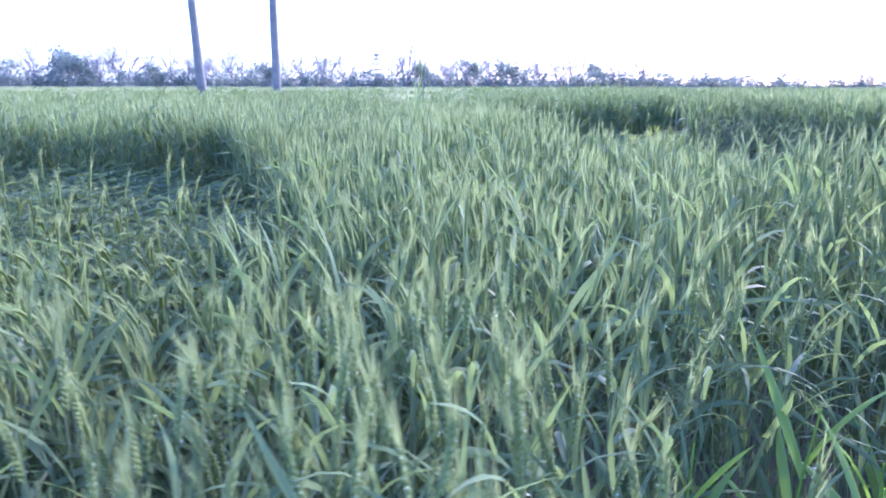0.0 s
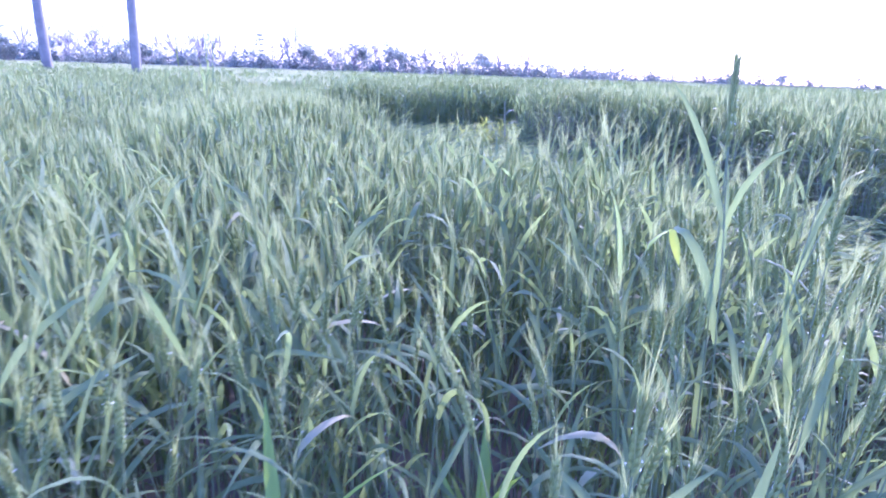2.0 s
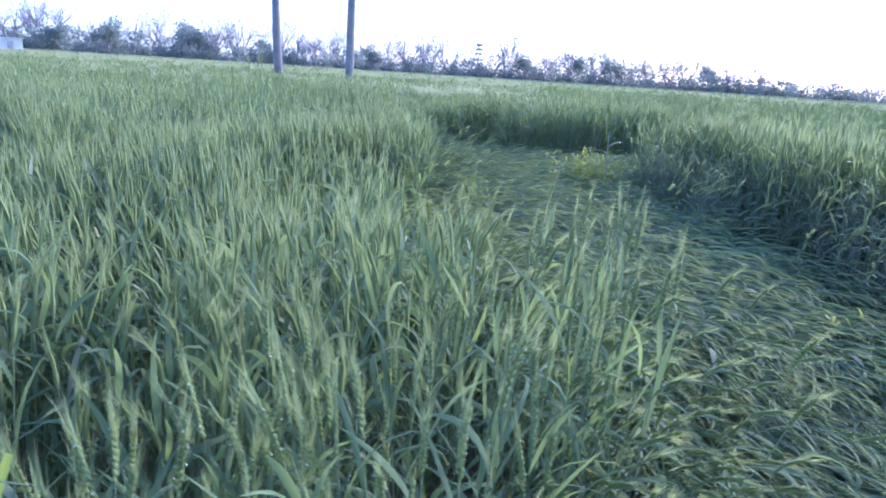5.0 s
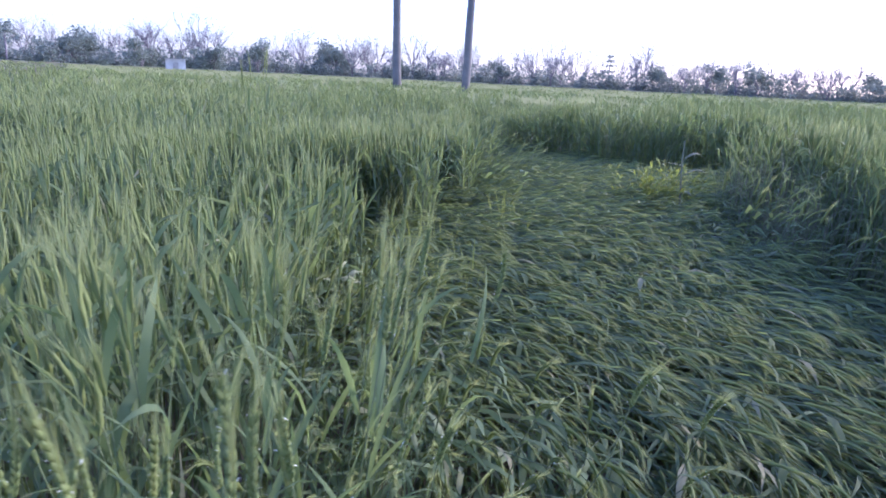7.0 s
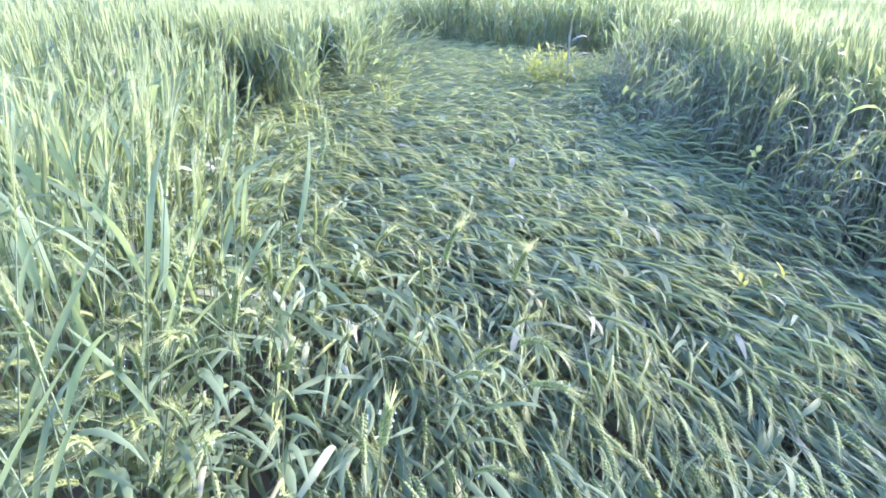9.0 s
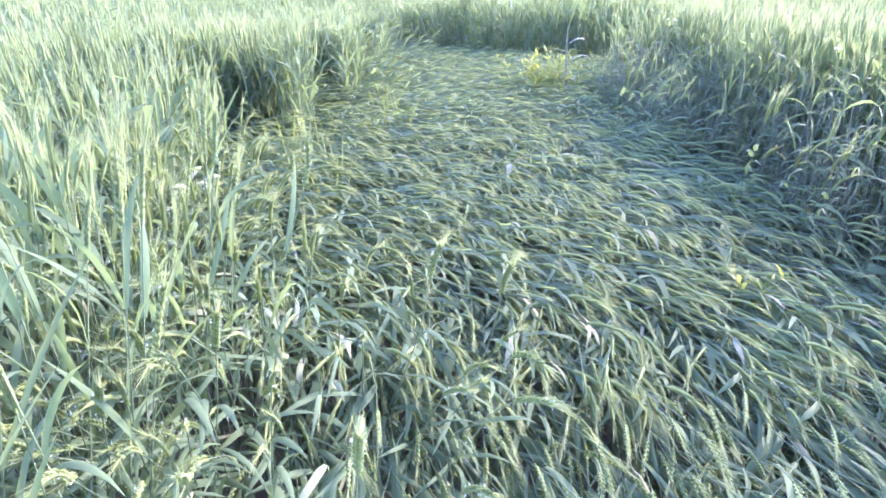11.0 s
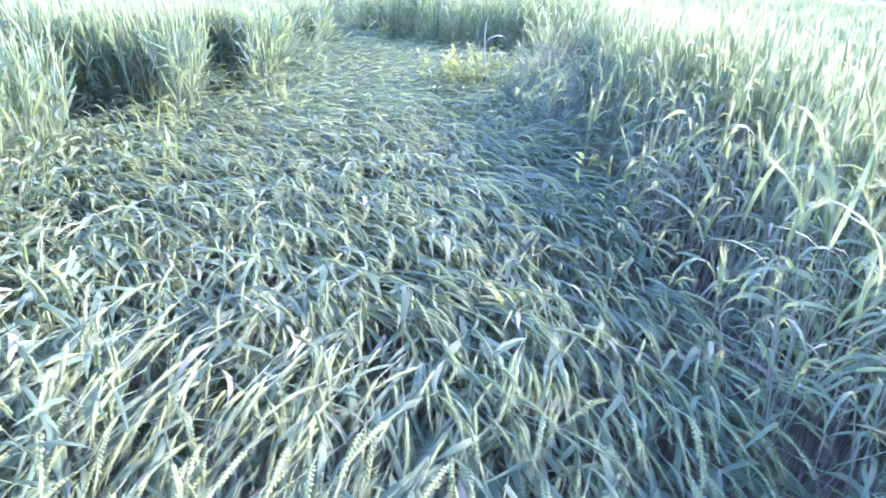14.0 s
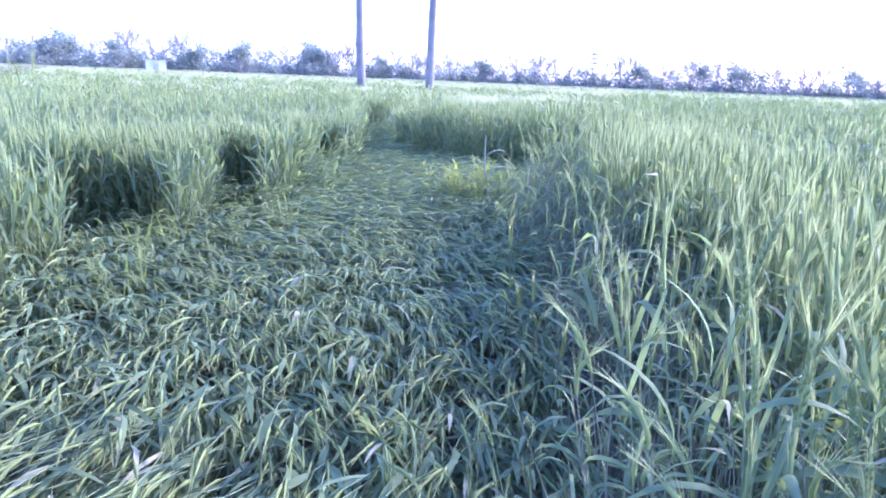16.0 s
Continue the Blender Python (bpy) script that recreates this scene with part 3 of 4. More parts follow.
crop_layer("standing_wheat", rng, STEMMY, 290, 0.5, 3.6, 0, STEMMY_LABEL, "wheat", 1.0, 2)
crop_layer("standing_wheat", rng, STEMMY, 270, 3.6, 6.5, 0, STEMMY_LABEL, "wheat", 1.0, 2)
crop_layer("standing_wheat", rng, STAND1, 120, 0.6, 2.8, 0, STAND_LABEL, "wheat", 1.0, 3)
crop_layer("standing_wheat", rng, STAND2, 330, 2.8, 7.0, 0, STAND_LABEL, "wheat", 1.0, 3)
crop_layer("standing_wheat", rng, STAND2, 420, 2.0, 9.0, 0, STAND_LABEL, "wheat", 1.0, 4)
crop_layer("wheat_undergrowth", rng, FILL, 300, 2.0, 9.0, 0, FILL_LABEL, "wheat", 1.0, 4)
for near_by, far_by, many in ((2.5, 6.5, 220), (6.5, 17.0, 260)):
    crop_layer("standing_wheat", rng, STAND2, many, near_by, far_by, 0, STAND_LABEL, "wheat", 1.2, True)
    crop_layer("wheat_undergrowth", rng, FILL, 160, near_by, far_by, 0, FILL_LABEL, "wheat", 1.2, True)
crop_layer("wheat_undergrowth", rng, FILL, 70, 0.3, 3.0, 0, FILL_LABEL, "wheat")
crop_layer("wheat_undergrowth", rng, FILL, 130, 3.0, 7.0, 0, FILL_LABEL, "wheat", 1.2)
crop_layer("wheat_undergrowth", rng, FILL, 30, 7.0, 13.0, 0, FILL_LABEL, "wheat", 1.3)
crop_layer("lodged_wheat", rng, LIE0, 330, 0.0, 1.4, 1, LIE_LABEL, "wheat")
crop_layer("lodged_wheat", rng, LIE1, 370, 1.4, 4.5, 1, LIE_LABEL, "wheat")
crop_layer("lodged_wheat", rng, LIE2, 270, 4.5, 8.5, 1, LIE_LABEL, "wheat")
crop_layer("lodged_wheat", rng, LIE2, 150, 8.5, 20.0, 1, LIE_LABEL, "wheat")
crop_layer("leaning_wheat", rng, LEAN0, 320, 0.0, 1.4, 2, LEAN_LABEL, "wheat")
crop_layer("leaning_wheat", rng, LEAN1, 280, 1.4, 4.5, 2, LEAN_LABEL, "wheat")
crop_layer("leaning_wheat", rng, LEAN2, 200, 4.5, 13.0, 2, LEAN_LABEL, "wheat")


# ---- single wheat plants beside the trodden line ----
def wheat_thing(seed, lodged=0, limp=0):
    """A wheat plant with its stem, ear, awns and leaves as parts."""
    stem, ear, awns, leaves = wheat_parts(np.random.default_rng(seed), lodged, 0, limp)
    if lodged:
        base = tagged(new("wheat_plant"), "fallen wheat stalk with a bearded drooping ear", "wheat plant", "fallen wheat plants on the flattened patch")
    else:
        base = tagged(new("wheat_plant"), "green wheat stalk with a bearded pale ear", "wheat plant", "wheat plants beside the trodden line")
    part("stem", tri_mesh("stem", *merge(stem), CROP), base)
    head = part("ear", tri_mesh("ear", *merge(ear), CROP), base, "pale green ear")
    part("beard", tri_mesh("beard", *merge(awns), CROP), head, "fine straw-pale awns")["kind"] = "stuff"
    for lf in leaves:
        part("leaf", tri_mesh("leaf", *merge([lf]), CROP), base)
    return base


TALL_CORNER = [(1.54, -4.3, 1.17, 16, 40), (1.72, -4.34, 1.16, 20, 200), (1.56, -4.47, 1.14, 6, 110), (1.62, -4.52, 1.14, 3, 300),
               (1.68, -4.5, 1.14, 10, 20), (1.50, -4.5, 1.12, -8, 160), (1.78, -4.3, 1.12, 14, 250), (1.6, -4.2, 1.1, 0, 330)]


def single_plants():
    r = np.random.default_rng(17)
    kinds = [wheat_thing(100 + k) for k in range(14)]
    droopy = [wheat_thing(1200 + k, 0, 2) for k in range(8)]
    x, y, d = sown(r, 150, 0.22, 0.42)
    ok = ~flat_at(x, y) & ~by_weed(x, y) & (x < 0.9)
    x, y = x[ok][:170], y[ok][:170]
    xe, ye = r.uniform(1.7, 2.1, 5), r.uniform(-4.2, -3.3, 5)
    x, y = np.concatenate([x, xe]), np.concatenate([y, ye])
    for k in range(len(x)):
        h = float(stand_height(x[k:k + 1], y[k:k + 1])[0]) * r.normal(1.0, 0.06) * (0.85 if k >= len(x) - 5 else 1.0 + 0.05 * float(np.clip(x[k] + 2.8, 0, 1) * (x[k] < -1.4)) - 0.1 * (x[k] < -2.3))
        m = Matrix.Translation((x[k], y[k], 0)) @ pose(0, 0, 0, r.normal(0, 3 if k < len(x) - 5 else 9), r.normal(0, 3 if k < len(x) - 5 else 9), r.uniform(0, 360)) @ Matrix.Diagonal((1, 1, h, 1))
        ob = kinds[k] if k < len(kinds) else copy_thing(kinds[k % len(kinds)] if k < len(x) - 5 else droopy[k % 8], Matrix())
        ob.matrix_basis = m
    for k in range(30):
        edge_plant = copy_thing(kinds[(k * 5) % 14], Matrix())
        edge_plant.matrix_basis = Matrix.Translation((r.uniform(-0.98, -0.72) - 0.12 * (k >= 16), r.uniform(-5.75, -5.2) + 0.5 * (k >= 16), 0)) @ pose(0, 0, 0, r.normal(0, 4), r.uniform(2, 12), 0) @ pose(0, 0, 0, 0, 0, r.uniform(0, 360)) @ Matrix.Diagonal((1, 1, r.uniform(1.1, 1.28), 1))
    # tall plants at the block's near corner: where the ear begins, lean to the right, turn
    for k, (x, y, z, lean, turn) in enumerate(TALL_CORNER):
        stalk = droopy[k]
        tilt = pose(0, 0, 0, 0, lean, 17)
        root = Vector((x, y, z)) - tilt.to_3x3() @ Vector((0, 0, z / math.cos(radians(lean))))
        stalk.matrix_basis = Matrix.Translation((root.x, root.y, 0)) @ tilt @ pose(0, 0, 0, 0, 0, turn) @ Matrix.Diagonal((1.15, 1.15, 1.25 * z / math.cos(radians(lean)), 1))
    for x, y, h in ((-3.40, -1.70, 1.68), (-3.33, -1.62, 1.6), (-3.45, -1.58, 1.55), (-3.38, -1.80, 1.62)):
        tall = copy_thing(kinds[int(h * 100) % 14], Matrix())
        tagged(tall, "tall wheat stalk rising above the standing crop", "wheat plant", "tall wheat stalks above the crop")
        tall.matrix_basis = pose(x, y, 0, 3, 2, h * 900) @ Matrix.Diagonal((1.1, 1.1, h, 1))
    # tall ears that brush past the eye: place, height, lean to the side
    for k, (x, y, h, lean) in enumerate(((-1.73, -6.68, 1.46, 2), (-1.60, -6.66, 1.40, 8), (-1.66, -6.58, 1.36, 5), (-1.81, -6.64, 1.46, -3), (-1.53, -6.58, 1.32, 12), (-1.45, -6.62, 1.30, 16), (-1.88, -6.50, 1.36, -5), (-1.63, -6.73, 1.24, 4))):
        tall = copy_thing(kinds[(k * 3 + 1) % 14], Matrix())
        tagged(tall, "tall wheat stalk with bearded ear above the crop", "wheat plant", "tall wheat stalks above the crop")
        tall.matrix_basis = pose(x - math.tan(radians(lean)) * 0.8 * h, y, 0, 0, lean, 0) @ pose(0, 0, 0, 0, 0, k * 77) @ Matrix.Diagonal((1, 1, h, 1))
    lying = [wheat_thing(400 + k, 1) for k in range(14)]
    x, y = r.uniform(-0.9, 1.5, 700), r.uniform(-5.6, -4.3, 700)
    ok = flat_at(x, y) & (from_line(x, y) > 0.4)
    x, y = x[ok][:100], y[ok][:100]
    turn = lie_heading(x, y) + r.normal(0, 0.2, len(x))
    for k in range(len(x)):
        c = float(r.uniform(0.9, 1.1))
        m = pose(x[k] - 0.35 * math.cos(turn[k]), y[k] - 0.35 * math.sin(turn[k]), r.uniform(0.02, 0.1), 0, 0, math.degrees(turn[k])) @ Matrix.Diagonal((c, c, c, 1))
        ob = lying[k] if k < len(lying) else copy_thing(lying[k % len(lying)], Matrix())
        ob.matrix_basis = m


single_plants()


# ---- poles ----
def pole(x, y, lean_x, height, label):
    base = tagged(new("utility_pole"), label, "pole", "pair of poles in the field")
    base.matrix_basis = pose(x, y, 0)
    z = np.linspace(-0.3, height, 22)
    rng = np.random.default_rng(int(abs(x) * 10))
    line = np.stack([np.tan(radians(lean_x)) * z + 0.03 * np.sin(z * 0.7 + x), 0.02 * np.sin(z * 0.5), z], 1)
    v, t, m = tube(line, np.interp(z, [0, height], [0.28, 0.205]) * (1 + rng.normal(0, 0.025, 22)), 12, 0)
    part("pole_shaft", tri_mesh("pole_shaft", v, t, m, [CONCRETE], True), base)
    top = line[-1]
    part("pole_cap", tri_mesh("pole_cap", *tube([top - (0, 0, 0.02), top + (0, 0, 0.05), top + (0, 0, 0.06)], [0.22, 0.21, 0.01], 12, 0), [CONCRETE]), base)
    return base


pole(-15.9, 31.9, -2.2, 9.5, "tall grey weathered pole leaning over the wheat")
pole(-11.63, 32.5, 1.6, 9.5, "tall grey weathered pole standing in the wheat")


# ---- trees ----
def limb(rng, start, way, length, radius, depth, wood, tips, spread):
    n = 4 if depth > 1 else 1 + depth
    line, p, d = [start], start, way
    for k in range(n):
        d = unit(d + rng.normal(0, 0.13, 3) + np.array([0, 0, 0.05]))
        p = p + d * length / n
        line.append(p)
    wood.append(tube(line, np.linspace(radius, radius * 0.55, n + 1), 5 if depth > 1 else 3, 0 if depth > 1 else 1))
    if depth == 0:
        tips.append(p)
        return
    for k in range(int(rng.integers(3, 5))):
        i = int(rng.integers(max(1, n - 2), n + 1))
        u = rng.normal(size=3)
        limb(rng, line[i], unit(d + unit(u) * spread), length * rng.uniform(0.55, 0.8), radius * 0.6, depth - 1, wood, tips, spread)


def leaf_cloud(rng, centres, radius, count, size, squash=0.8):
    """Many small leaf clumps round the centres."""
    c = np.asarray(centres)[rng.integers(0, len(centres), count)]
    u = unit(rng.normal(size=(count, 3)))
    p = c + u * (rng.uniform(0, 1, count) ** 0.45 * radius)[:, None] * [1, 1, squash]
    a, b = unit(rng.normal(size=(count, 3))), unit(rng.normal(size=(count, 3)))
    s = (rng.uniform(0.5, 1.3, count) * size)[:, None]
    v = np.stack([p - a * s, p + b * s * 0.6, p + a * s, p - b * s * 0.6], 1).reshape(-1, 3)
    q = np.arange(count)[:, None] * 4
    t = np.concatenate([q + [0, 1, 2], q + [0, 2, 3]])
    return v, t, np.zeros(len(t), int)


def tree(seed, kind, height, label, group):
    rng = np.random.default_rng(seed)
    base = tagged(new("tree"), label, "tree", group)
    wood, tips = [], []
    if kind == "bare":
        th = height * rng.uniform(0.16, 0.26)
        trunk = np.stack([[0, 0.05, 0.1, 0.1], [0, 0, 0.06, 0.1], np.linspace(-0.2, th, 4)], 1)
        for k in range(6):
            a = k * 1.05 + rng.uniform(-0.3, 0.3)
            wood.append([])
            limb(rng, trunk[-1], unit(np.array([math.cos(a) * 0.75, math.sin(a) * 0.75, 0.9])), height * 0.34, 0.11, 3, wood[-1], tips, 0.62)
        radius, count, size = 0.35, 300, 0.13
    elif kind == "shoots":
        th = height * rng.uniform(0.2, 0.3)
        trunk = np.stack([[0, 0.04, 0.0, 0.05], [0, 0, 0.06, 0.05], np.linspace(-0.2, th, 4)], 1)
        for k in range(9):
            a = k * 0.7 + rng.uniform(-0.3, 0.3)
            flare = rng.uniform(0.12, 0.5)
            wood.append([])
            limb(rng, trunk[-1 - k % 2], unit(np.array([math.cos(a) * flare, math.sin(a) * flare, 1.0])), height * rng.uniform(0.30, 0.52), 0.075, 2, wood[-1], tips, 0.4)
        radius, count, size = 0.3, 260, 0.15
    elif kind == "tiered":
        trunk = np.stack([np.zeros(6), np.zeros(6), np.linspace(-0.2, height, 6)], 1)
        for lev, w in ((0.42, 1.5), (0.58, 1.9), (0.73, 1.6), (0.86, 1.2), (0.98, 0.7)):
            for k in range(7):
                a = k * 0.9 + lev * 9
                e = np.array([math.cos(a) * w, math.sin(a) * w, height * lev + rng.uniform(-0.1, 0.2)])
                s = np.array([0, 0, height * lev - 0.15])
                wood.append([tube([s, (s + e) / 2, e], [0.05, 0.035, 0.015], 3, 1)])
                tips += [e, (s + e) / 2]
        radius, count, size = 0.5, 1200, 0.16
    elif kind == "palm":
        trunk = np.stack([0.2 * np.sin(np.linspace(0, 1.5, 8)), np.zeros(8), np.linspace(-0.2, height, 8)], 1)
    else:
        th = height * 0.35
        trunk = np.stack([[0, 0.05, 0.0, 0.1], [0, 0, 0.1, 0.1], np.linspace(-0.2, th, 4)], 1)
        for k in range(5):
            a = k * 1.26 + rng.uniform(-0.3, 0.3)
            wood.append([])
            limb(rng, trunk[1 + k % 3], unit(np.array([math.cos(a) * 0.6, math.sin(a) * 0.6, 0.9])), height * 0.34, 0.1, 2, wood[-1], tips, 0.6)
        radius, count, size = height * 0.19, 1500, 0.30
    w = 0.2 if kind != "palm" else 0.17
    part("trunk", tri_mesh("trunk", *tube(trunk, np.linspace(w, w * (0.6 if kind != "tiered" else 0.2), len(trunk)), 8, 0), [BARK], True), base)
    if kind == "palm":
        for k in range(18):
            a = k * 2.4
            fr = []
            lift = rng.uniform(-0.2, 1.2)
            e = lift - 1.5 * np.linspace(0, 1, 9) ** 1.3
            d = np.stack([np.cos(e) * math.cos(a), np.cos(e) * math.sin(a), np.sin(e)], 1)
            line = trunk[-1] + np.concatenate([np.zeros((1, 3)), np.cumsum(d[:-1] * 0.27, 0)])
            fr.append(tube(line, np.linspace(0.03, 0.008, 9), 3, 0))
            for i in range(1, 9):
                for s in (-1, 1):
                    fr.append(blade(line[i], a + s * 1.0, e[i] - 0.2, 0.6, 0.6 * (1 - 0.07 * i), 0.06, 2, 0, False))
            part("frond", tri_mesh("frond", *merge(fr), [TREE_LEAF]), base)
        return base
    for w in wood:
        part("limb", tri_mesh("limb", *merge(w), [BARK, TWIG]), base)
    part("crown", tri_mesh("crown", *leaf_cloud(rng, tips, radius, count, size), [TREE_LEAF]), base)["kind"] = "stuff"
    return base


def bush(seed, width, height):
    rng = np.random.default_rng(seed)
    base = tagged(new("bush"), "low haze-greyed green bush in the far hedge", "bush", "bushes along the far field edge")
    wood, cs = [], []
    for k in range(12):
        a, r = rng.uniform(0, 6.28), rng.uniform(0.1, 0.5) * width
        e = np.array([math.cos(a) * r, math.sin(a) * r, rng.uniform(0.35, 0.85) * height])
        wood.append(tube([np.array([0.0, 0, -0.1]), e * [0.4, 0.4, 0.5], e], [0.06, 0.04, 0.015], 3, 0))
        cs.append(e)
        cs.append(e * [1, 1, 0.4])
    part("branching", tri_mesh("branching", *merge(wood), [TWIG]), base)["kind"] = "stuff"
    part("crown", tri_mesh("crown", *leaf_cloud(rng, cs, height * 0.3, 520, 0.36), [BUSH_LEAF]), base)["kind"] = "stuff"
    return base


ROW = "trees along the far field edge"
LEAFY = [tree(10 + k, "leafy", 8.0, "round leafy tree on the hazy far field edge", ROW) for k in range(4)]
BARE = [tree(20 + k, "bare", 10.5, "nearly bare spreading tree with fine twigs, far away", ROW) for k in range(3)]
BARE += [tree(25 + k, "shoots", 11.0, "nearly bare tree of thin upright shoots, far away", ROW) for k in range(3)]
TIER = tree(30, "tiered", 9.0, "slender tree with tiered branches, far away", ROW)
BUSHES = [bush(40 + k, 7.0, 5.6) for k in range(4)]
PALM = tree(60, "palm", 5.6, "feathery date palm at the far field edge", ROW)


def edge(a):
    """The far edge of the field at the bearing a (degrees from +y, clockwise), seen from the line's middle."""
    return np.interp(a, [-60, -45, -20, 10, 25, 40, 70], [128, 135, 156, 157, 185, 240, 260])


def at_bearing(a, extra=0.0, z=0.0, turn=0.0, size=1.0):
    d = edge(a) + extra
    return pose(-1 + d * math.sin(radians(a)), -6.5 + d * math.cos(radians(a)), z, 0, 0, turn) @ Matrix.Diagonal((size, size, size, 1))


def put(ob, first, m):
    """Sets the first of a kind at m, later ones as copies."""
    if first:
        ob.matrix_basis = m
        return ob
    c = copy_thing(ob, Matrix())
    c.matrix_basis = m
    return c


def plant_row():
    r = random.Random(5)
    used = set()

    def place(ob, m):
        put(ob, ob.name not in used, m)
        used.add(ob.name)

    # trees that stand out one by one: bearing, kind, size
    for a, ob, s in ((-3.6, TIER, 0.98), (0.4, LEAFY[0], 0.9), (8.0, LEAFY[1], 1.0), (6.6, BARE[5], 0.8), (-16.0, BARE[5], 0.95), (-27.5, LEAFY[1], 1.05),
                     (-24.0, BARE[0], 1.1), (-26.0, BARE[1], 1.0), (-13.0, LEAFY[0], 0.8), (-8.5, BARE[4], 1.05), (-10.0, BARE[3], 0.9), (-6.6, BARE[3], 0.95),
                     (-1.2, BARE[4], 1.0), (2.6, BARE[1], 0.8), (4.4, BARE[3], 0.8), (10.6, BARE[2], 0.85), (13.0, BARE[0], 0.95), (-19.5, BARE[4], 0.9),
                     (-18.0, BARE[2], 0.85), (-30.5, BARE[3], 0.9), (-21.8, LEAFY[2], 0.75), (17.5, BARE[1], 0.8), (20.0, BARE[3], 0.7),
                     (-34.0, LEAFY[3], 0.9), (-37.5, LEAFY[0], 0.75), (-43.0, LEAFY[2], 0.8), (-47.5, LEAFY[1], 0.9), (-56.0, LEAFY[0], 1.05)):
        place(ob, at_bearing(a, r.uniform(2, 9), 0, r.uniform(0, 360), s))
    place(PALM, at_bearing(-52.0, 3, 0, 40, 1.0))
    a = -60.0
    while a < 62:
        if a < 14:
            a += r.uniform(1.3, 2.2)
        else:
            a += r.uniform(1.6, 2.8)
        ob = r.choice(LEAFY[:1] + BARE)
        far = r.uniform(10, 40)
        place(ob, at_bearing(a, far, 0, r.uniform(0, 360), r.uniform(0.8, 1.15) * (0.6 if a > 20 else 1.0)))
    a = -61.0
    while a < 30:
        a += r.uniform(1.2, 1.8)
        place(r.choice(BUSHES), at_bearing(a, r.uniform(14, 30), 0, r.uniform(0, 360), r.uniform(0.85, 1.15)))
    a = -61.0
    while a < 64:
        a += r.uniform(0.9, 1.4) if a < 12 else r.uniform(0.55, 0.9)
        place(r.choice(BUSHES), at_bearing(a, r.uniform(3, 8), 0, r.uniform(0, 360), r.uniform(0.55, 1.0)))


plant_row()


# ---- hut and bank on the far edge ----
def box_mesh(name, x0, x1, y0, y1, z0, z1, mat):
    bm = bmesh.new()
    bmesh.ops.create_cube(bm, size=1)
    for v in bm.verts:
        v.co = ((x0 + x1) / 2 + v.co.x * (x1 - x0), (y0 + y1) / 2 + v.co.y * (y1 - y0), (z0 + z1) / 2 + v.co.z * (z1 - z0))
    bmesh.ops.bevel(bm, geom=bm.edges[:], offset=0.02, segments=1, affect='EDGES')
    me = bpy.data.meshes.new(name)
    bm.to_mesh(me)
    bm.free()
    me.materials.append(mat)
    return me


def hut():
    base = tagged(new("field_hut"), "small whitewashed field hut with low tin roof", "hut")
    base.matrix_basis = pose(-85, 92, 0, 0, 0, 42)
    part("wall", box_mesh("wall", -1.7, -0.45, -1.2, -1.0, 0, 2.5, WHITE_WALL), base)
    part("wall", box_mesh("wall", 0.45, 1.7, -1.2, -1.0, 0, 2.5, WHITE_WALL), base)
    part("wall", box_mesh("wall", -0.45, 0.45, -1.2, -1.0, 2.0, 2.5, WHITE_WALL), base)
    part("wall", box_mesh("wall", -1.7, -1.5, -0.99, 1.2, 0, 2.4, WHITE_WALL), base)
    part("wall", box_mesh("wall", 1.5, 1.7, -0.99, 1.2, 0, 2.4, WHITE_WALL), base)
    part("wall", box_mesh("wall", -1.49, 1.49, 1.0, 1.2, 0, 2.4, WHITE_WALL), base)
    part("door", box_mesh("door", -0.44, 0.44, -1.15, -1.1, 0, 1.99, DARK_WOOD), base)
    part("roof", box_mesh("roof", -1.95, 1.95, -1.45, 1.45, 2.51, 2.6, TIN), base)


hut()


def bank():
    """A low earth bank that closes the field."""
    a = np.linspace(-62, 66, 260)
    rows = []
    for off, h in ((-3.2, -0.05), (-2.2, 0.7), (-1.3, 0.95), (-0.5, 0.8), (0.8, -0.05)):
        d = np.array([edge(k) for k in a]) + off - 4.0
        x, y = -1 + d * np.sin(np.radians(a)), -6.5 + d * np.cos(np.radians(a))
        rows.append(np.stack([x, y, h + (0.1 * noise2(x, y, 5, 51) if h > 0 else 0 * x)], 1))
    v = np.concatenate(rows)
    w = len(a)
    t = []
    for i in range(4):
        for j in range(w - 1):
            p = i * w + j
            t += [(p, p + 1, p + w + 1), (p, p + w + 1, p + w)]
    tagged(new("earth_bank", tri_mesh("earth_bank", v, t, [0] * len(t), [BANK_EARTH], True)), "low brown earth bank closing the wheat field", "bank", kind="structure")


bank()


# ---- weeds, stray leaves ----
def broad_grass(x, y, height, seed):
    r = np.random.default_rng(seed)
    base = tagged(new("grass_weed"), "bright green broad-leaved grass weed among the wheat", "weed", "broad-leaved grass weeds")
    base.matrix_basis = pose(x, y, 0, 0, 0, r.uniform(0, 360))
    line = np.stack([np.linspace(0, r.normal(0, 0.05), 6), np.zeros(6), np.linspace(0, height * 0.85, 6)], 1)
    part("stem", tri_mesh("stem", *tube(line, np.linspace(0.004, 0.0022, 6), 5, 0), [BROAD], True), base)
    for k in range(6):
        p = line[min(2 + k // 2, 5)] + (0, 0, -0.03 * (k % 2))
        b = blade(p, k * 2.5 + r.normal(0, 0.3), r.uniform(0.75, 1.2), r.uniform(0.2, 0.9), r.uniform(0.22, 0.32), r.uniform(0.022, 0.03), 9, 0, True, r.uniform(-0.4, 0.4))
        part("leaf", tri_mesh("leaf", *b, [BROAD]), base)


for k, (x, y, h) in enumerate(WEEDS):
    broad_grass(x, y, h, 70 + k)


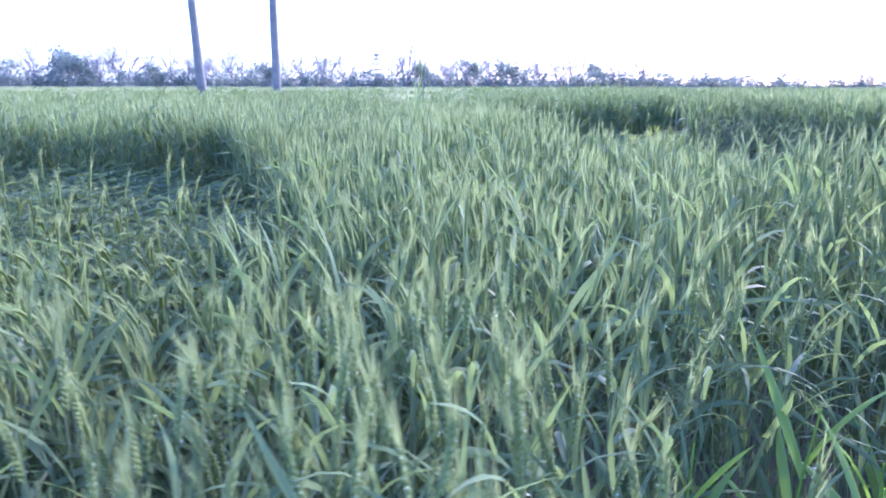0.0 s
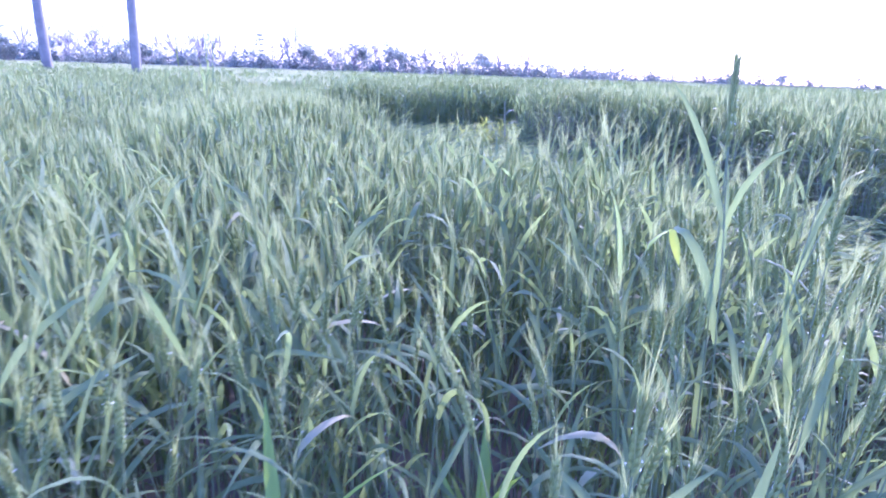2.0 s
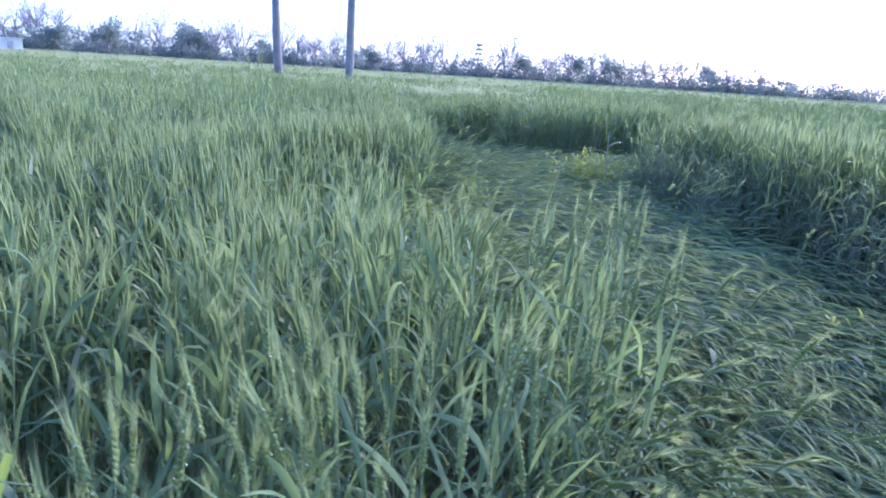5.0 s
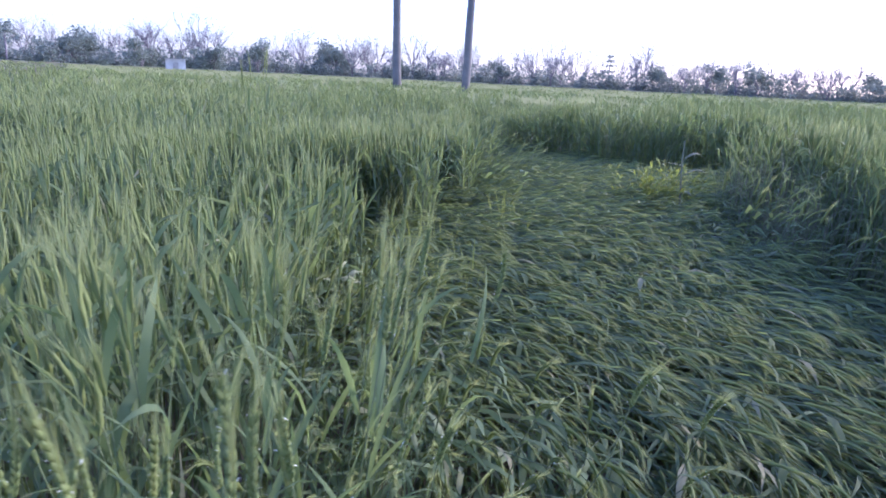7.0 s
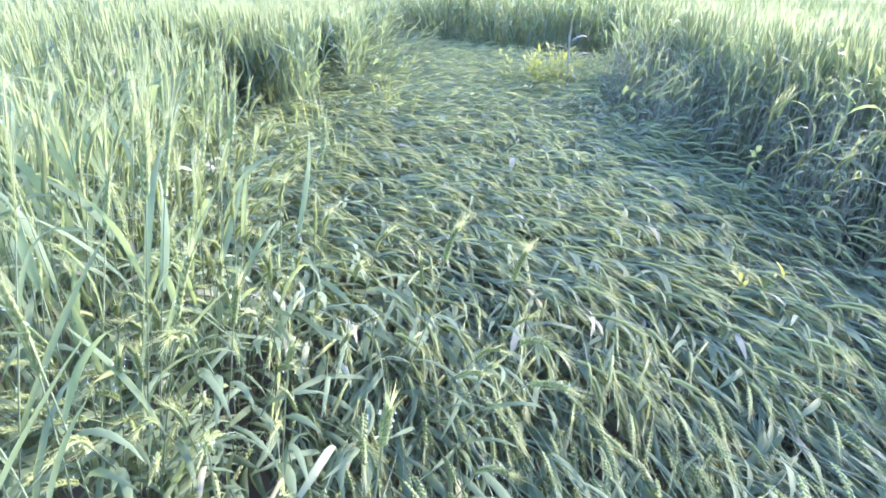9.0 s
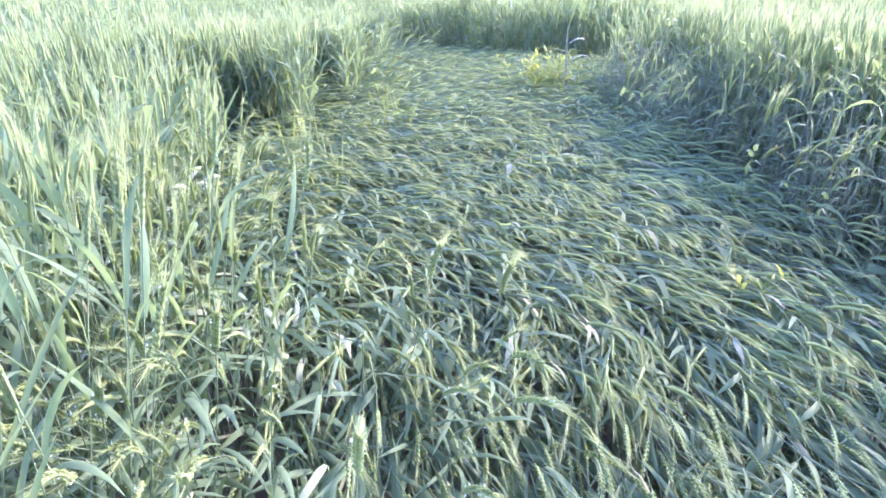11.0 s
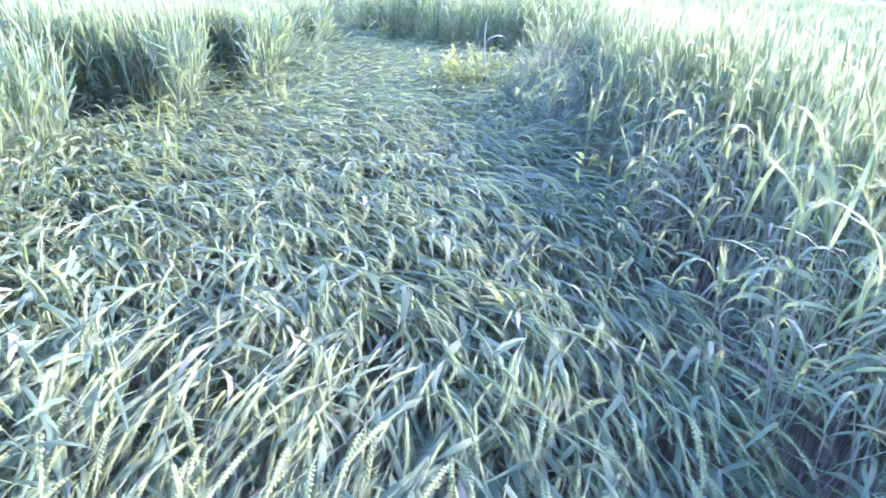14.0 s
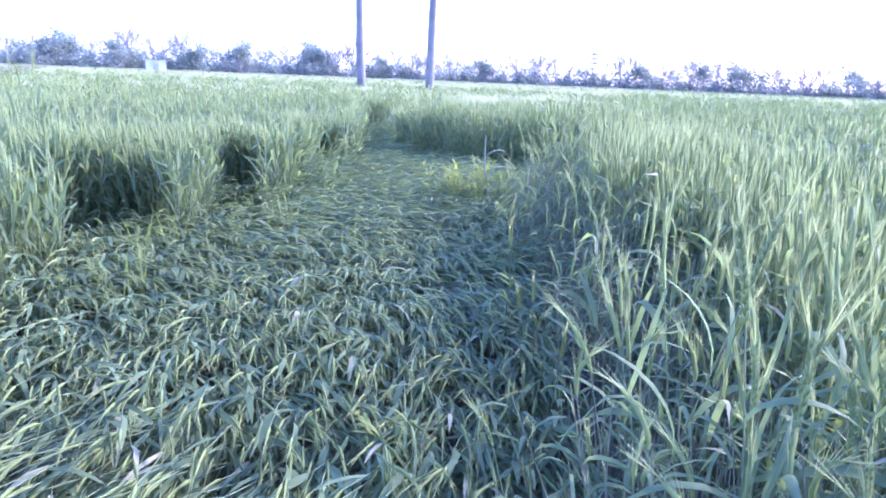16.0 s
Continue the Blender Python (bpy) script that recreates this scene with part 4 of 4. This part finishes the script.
def stray_leaf(x, y, z, size, mat, label, seed, wide=0.017, turn=None, lift=None):
    """A dead or yellow blade still hanging on its piece of stem."""
    r = np.random.default_rng(seed)
    base = tagged(new("withered_leaf"), label, "leaf", "withered leaves in the crop")
    base.matrix_basis = pose(x, y, 0, 0, 0, r.uniform(0, 360) if turn is None else turn)
    part("stem", tri_mesh("stem", *tube([(0, 0, 0), (0.01, 0, z * 0.5), (0, 0, z)], [0.002, 0.0018, 0.0015], 4, 0), [STEM]), base)
    part("blade", tri_mesh("blade", *blade((0, 0, z), 0, r.uniform(0.2, 1.0) if lift is None else lift, r.uniform(1.2, 3.0) if lift is None else 0.35, size, wide, 8, 0, True, r.uniform(-1, 1)), [mat]), base)


rl = random.Random(23)
for k, (x, y, z) in enumerate(((-2.94, -6.55, 0.62), (-3.11, -6.79, 0.6), (-2.9, -6.6, 0.55), (-1.35, -6.22, 0.7), (-1.88, -6.17, 0.7), (-1.83, -6.2, 0.66))):
    stray_leaf(x, y, z, 0.11, DRY, "pale dry curled wheat leaf hanging in the crop", 90 + k)
for k, (x, y, z, turn, lift) in enumerate(((-1.72, -6.36, 1.0, 190, -0.25), (-1.70, -6.34, 1.0, 265, -0.9))):
    stray_leaf(x, y, z, 0.09, YELLOW_LEAF, "bright yellow wilting wheat leaf in the crop", 120 + k, 0.022, turn, lift)
for k in range(14):
    stray_leaf(rl.gauss(-1.68, 0.10), rl.gauss(-3.62, 0.17), rl.uniform(0.42, 0.6), rl.uniform(0.09, 0.17), DRY, "pale broken wheat leaf at the edge of the flattened patch", 400 + k, 0.02)
for k in range(40):
    along = rl.uniform(0, 1)
    stray_leaf(-1.45 + 0.85 * along + rl.gauss(0, 0.12), -4.15 - 0.75 * along + rl.gauss(0, 0.12), rl.uniform(0.34, 0.5), rl.uniform(0.10, 0.2), PALE_LEAF if k % 4 else DRY,
               "pale broken wheat leaf at the edge of the flattened patch", 450 + k, 0.018)
for k in range(26):
    x = rl.uniform(-3.4, -1.0)
    y = float(np.interp(x, [p[0] for p in LINE], [p[1] for p in LINE])) + rl.uniform(0.6, 1.8)
    stray_leaf(x, y, rl.uniform(0.4, 0.65), rl.uniform(0.06, 0.13), DRY, "pale dry curled wheat leaf hanging in the crop", 140 + k)


def mustard(x, y, height, seed):
    r = np.random.default_rng(seed)
    base = tagged(new("wild_mustard"), "yellow-green wild mustard weed on the flattened wheat", "weed", "wild mustard weeds")
    base.matrix_basis = pose(x, y, 0, 0, 0, r.uniform(0, 360))
    lean = r.normal(0, 0.12, 2)
    stem = np.array([(lean[0] * z, lean[1] * z, z) for z in np.linspace(0, height, 6)])
    part("stem", tri_mesh("stem", *tube(stem, np.linspace(0.004, 0.0015, 6), 4, 0), [WEED]), base)
    for k in range(7):
        p = stem[2] + (stem[5] - stem[2]) * r.uniform(0, 0.8)
        a = k * 2.4
        q = p + np.array([math.cos(a) * 0.09, math.sin(a) * 0.09, r.uniform(0.08, 0.16)])
        twig = part("twig", tri_mesh("twig", *tube([p, (p + q) / 2 + (0, 0, 0.01), q], [0.0016, 0.0013, 0.001], 3, 0), [WEED]), base)
        for j in range(4):
            b = blade(p + (q - p) * r.uniform(0.3, 0.95), a + r.normal(0, 1.2), r.uniform(0.2, 1.1), r.uniform(0.4, 1.4), r.uniform(0.05, 0.10), r.uniform(0.012, 0.022), 4, 0, True)
            part("leaf", tri_mesh("leaf", *b, [WEED]), twig)
        g = [grain(q + (0, 0, -0.004), q + np.array([r.normal(0, 0.006), r.normal(0, 0.006), 0.012]), 0.005, 0) for j in range(4)]
        part("flower_head", tri_mesh("flower_head", *merge(g), [FLOWER]), twig, "tiny yellow flowers")["kind"] = "stuff"


for k in range(20):
    a, rr = k * 2.4, 0.07 * math.sqrt(k)
    mustard(-0.2 + rr * math.cos(a), 0.12 + 0.8 * rr * math.sin(a), rl.uniform(0.62, 0.82), 200 + k)
mustard(0.66, -3.9, 0.44, 230)


def dry_stalk(x, y, height):
    base = tagged(new("dry_stalk"), "tall pale dry grass stalk with bent side leaves", "weed")
    base.matrix_basis = pose(x, y, 0)
    line = np.array([(0.02 * math.sin(z * 5), 0, z) for z in np.linspace(0, height, 9)])
    part("stem", tri_mesh("stem", *tube(line, np.linspace(0.011, 0.006, 9), 5, 0), [STALK], True), base)
    for z, a, lift, droop, size in ((0.78, 3.1, 0.35, 0.6, 0.2), (0.7, 0.2, 0.7, 2.2, 0.3), (0.86, 0.5, 0.6, 2.0, 0.26), (0.5, 5.0, 0.8, 1.6, 0.25)):
        part("leaf", tri_mesh("leaf", *blade((0, 0, z), a, lift, droop, size, 0.022, 8, 0, True, 0.3), [STALK]), base)


dry_stalk(0.0, 0.0, 1.02)


def upright_tuft(x, y, height, seed):
    r = np.random.default_rng(seed)
    base = tagged(new("upright_grass_tuft"), "yellow-green grass tuft upright in flattened wheat", "grass tuft", "upright grass tufts")
    base.matrix_basis = pose(x, y, 0, 0, 0, r.uniform(0, 360))
    for k in range(8):
        p = np.array([r.normal(0, 0.035), r.normal(0, 0.035), 0.0])
        part("blade", tri_mesh("blade", *blade(p, r.uniform(0, 6.28), r.uniform(1.38, 1.52), r.uniform(0.1, 0.5), height * r.uniform(0.8, 1.1), 0.012, 7, 0, True, 0.3), [WEED]), base)


for k, (x, y) in enumerate(((-1.73, -2.41), (-1.62, -2.19), (-0.72, -0.4), (-1.34, -1.08), (-1.42, -1.2), (-0.48, -1.94), (-1.17, -3.07), (-1.25, -2.98), (0.5, 0.9), (-1.2, -1.5))):
    upright_tuft(x, y, 0.62, 300 + k)
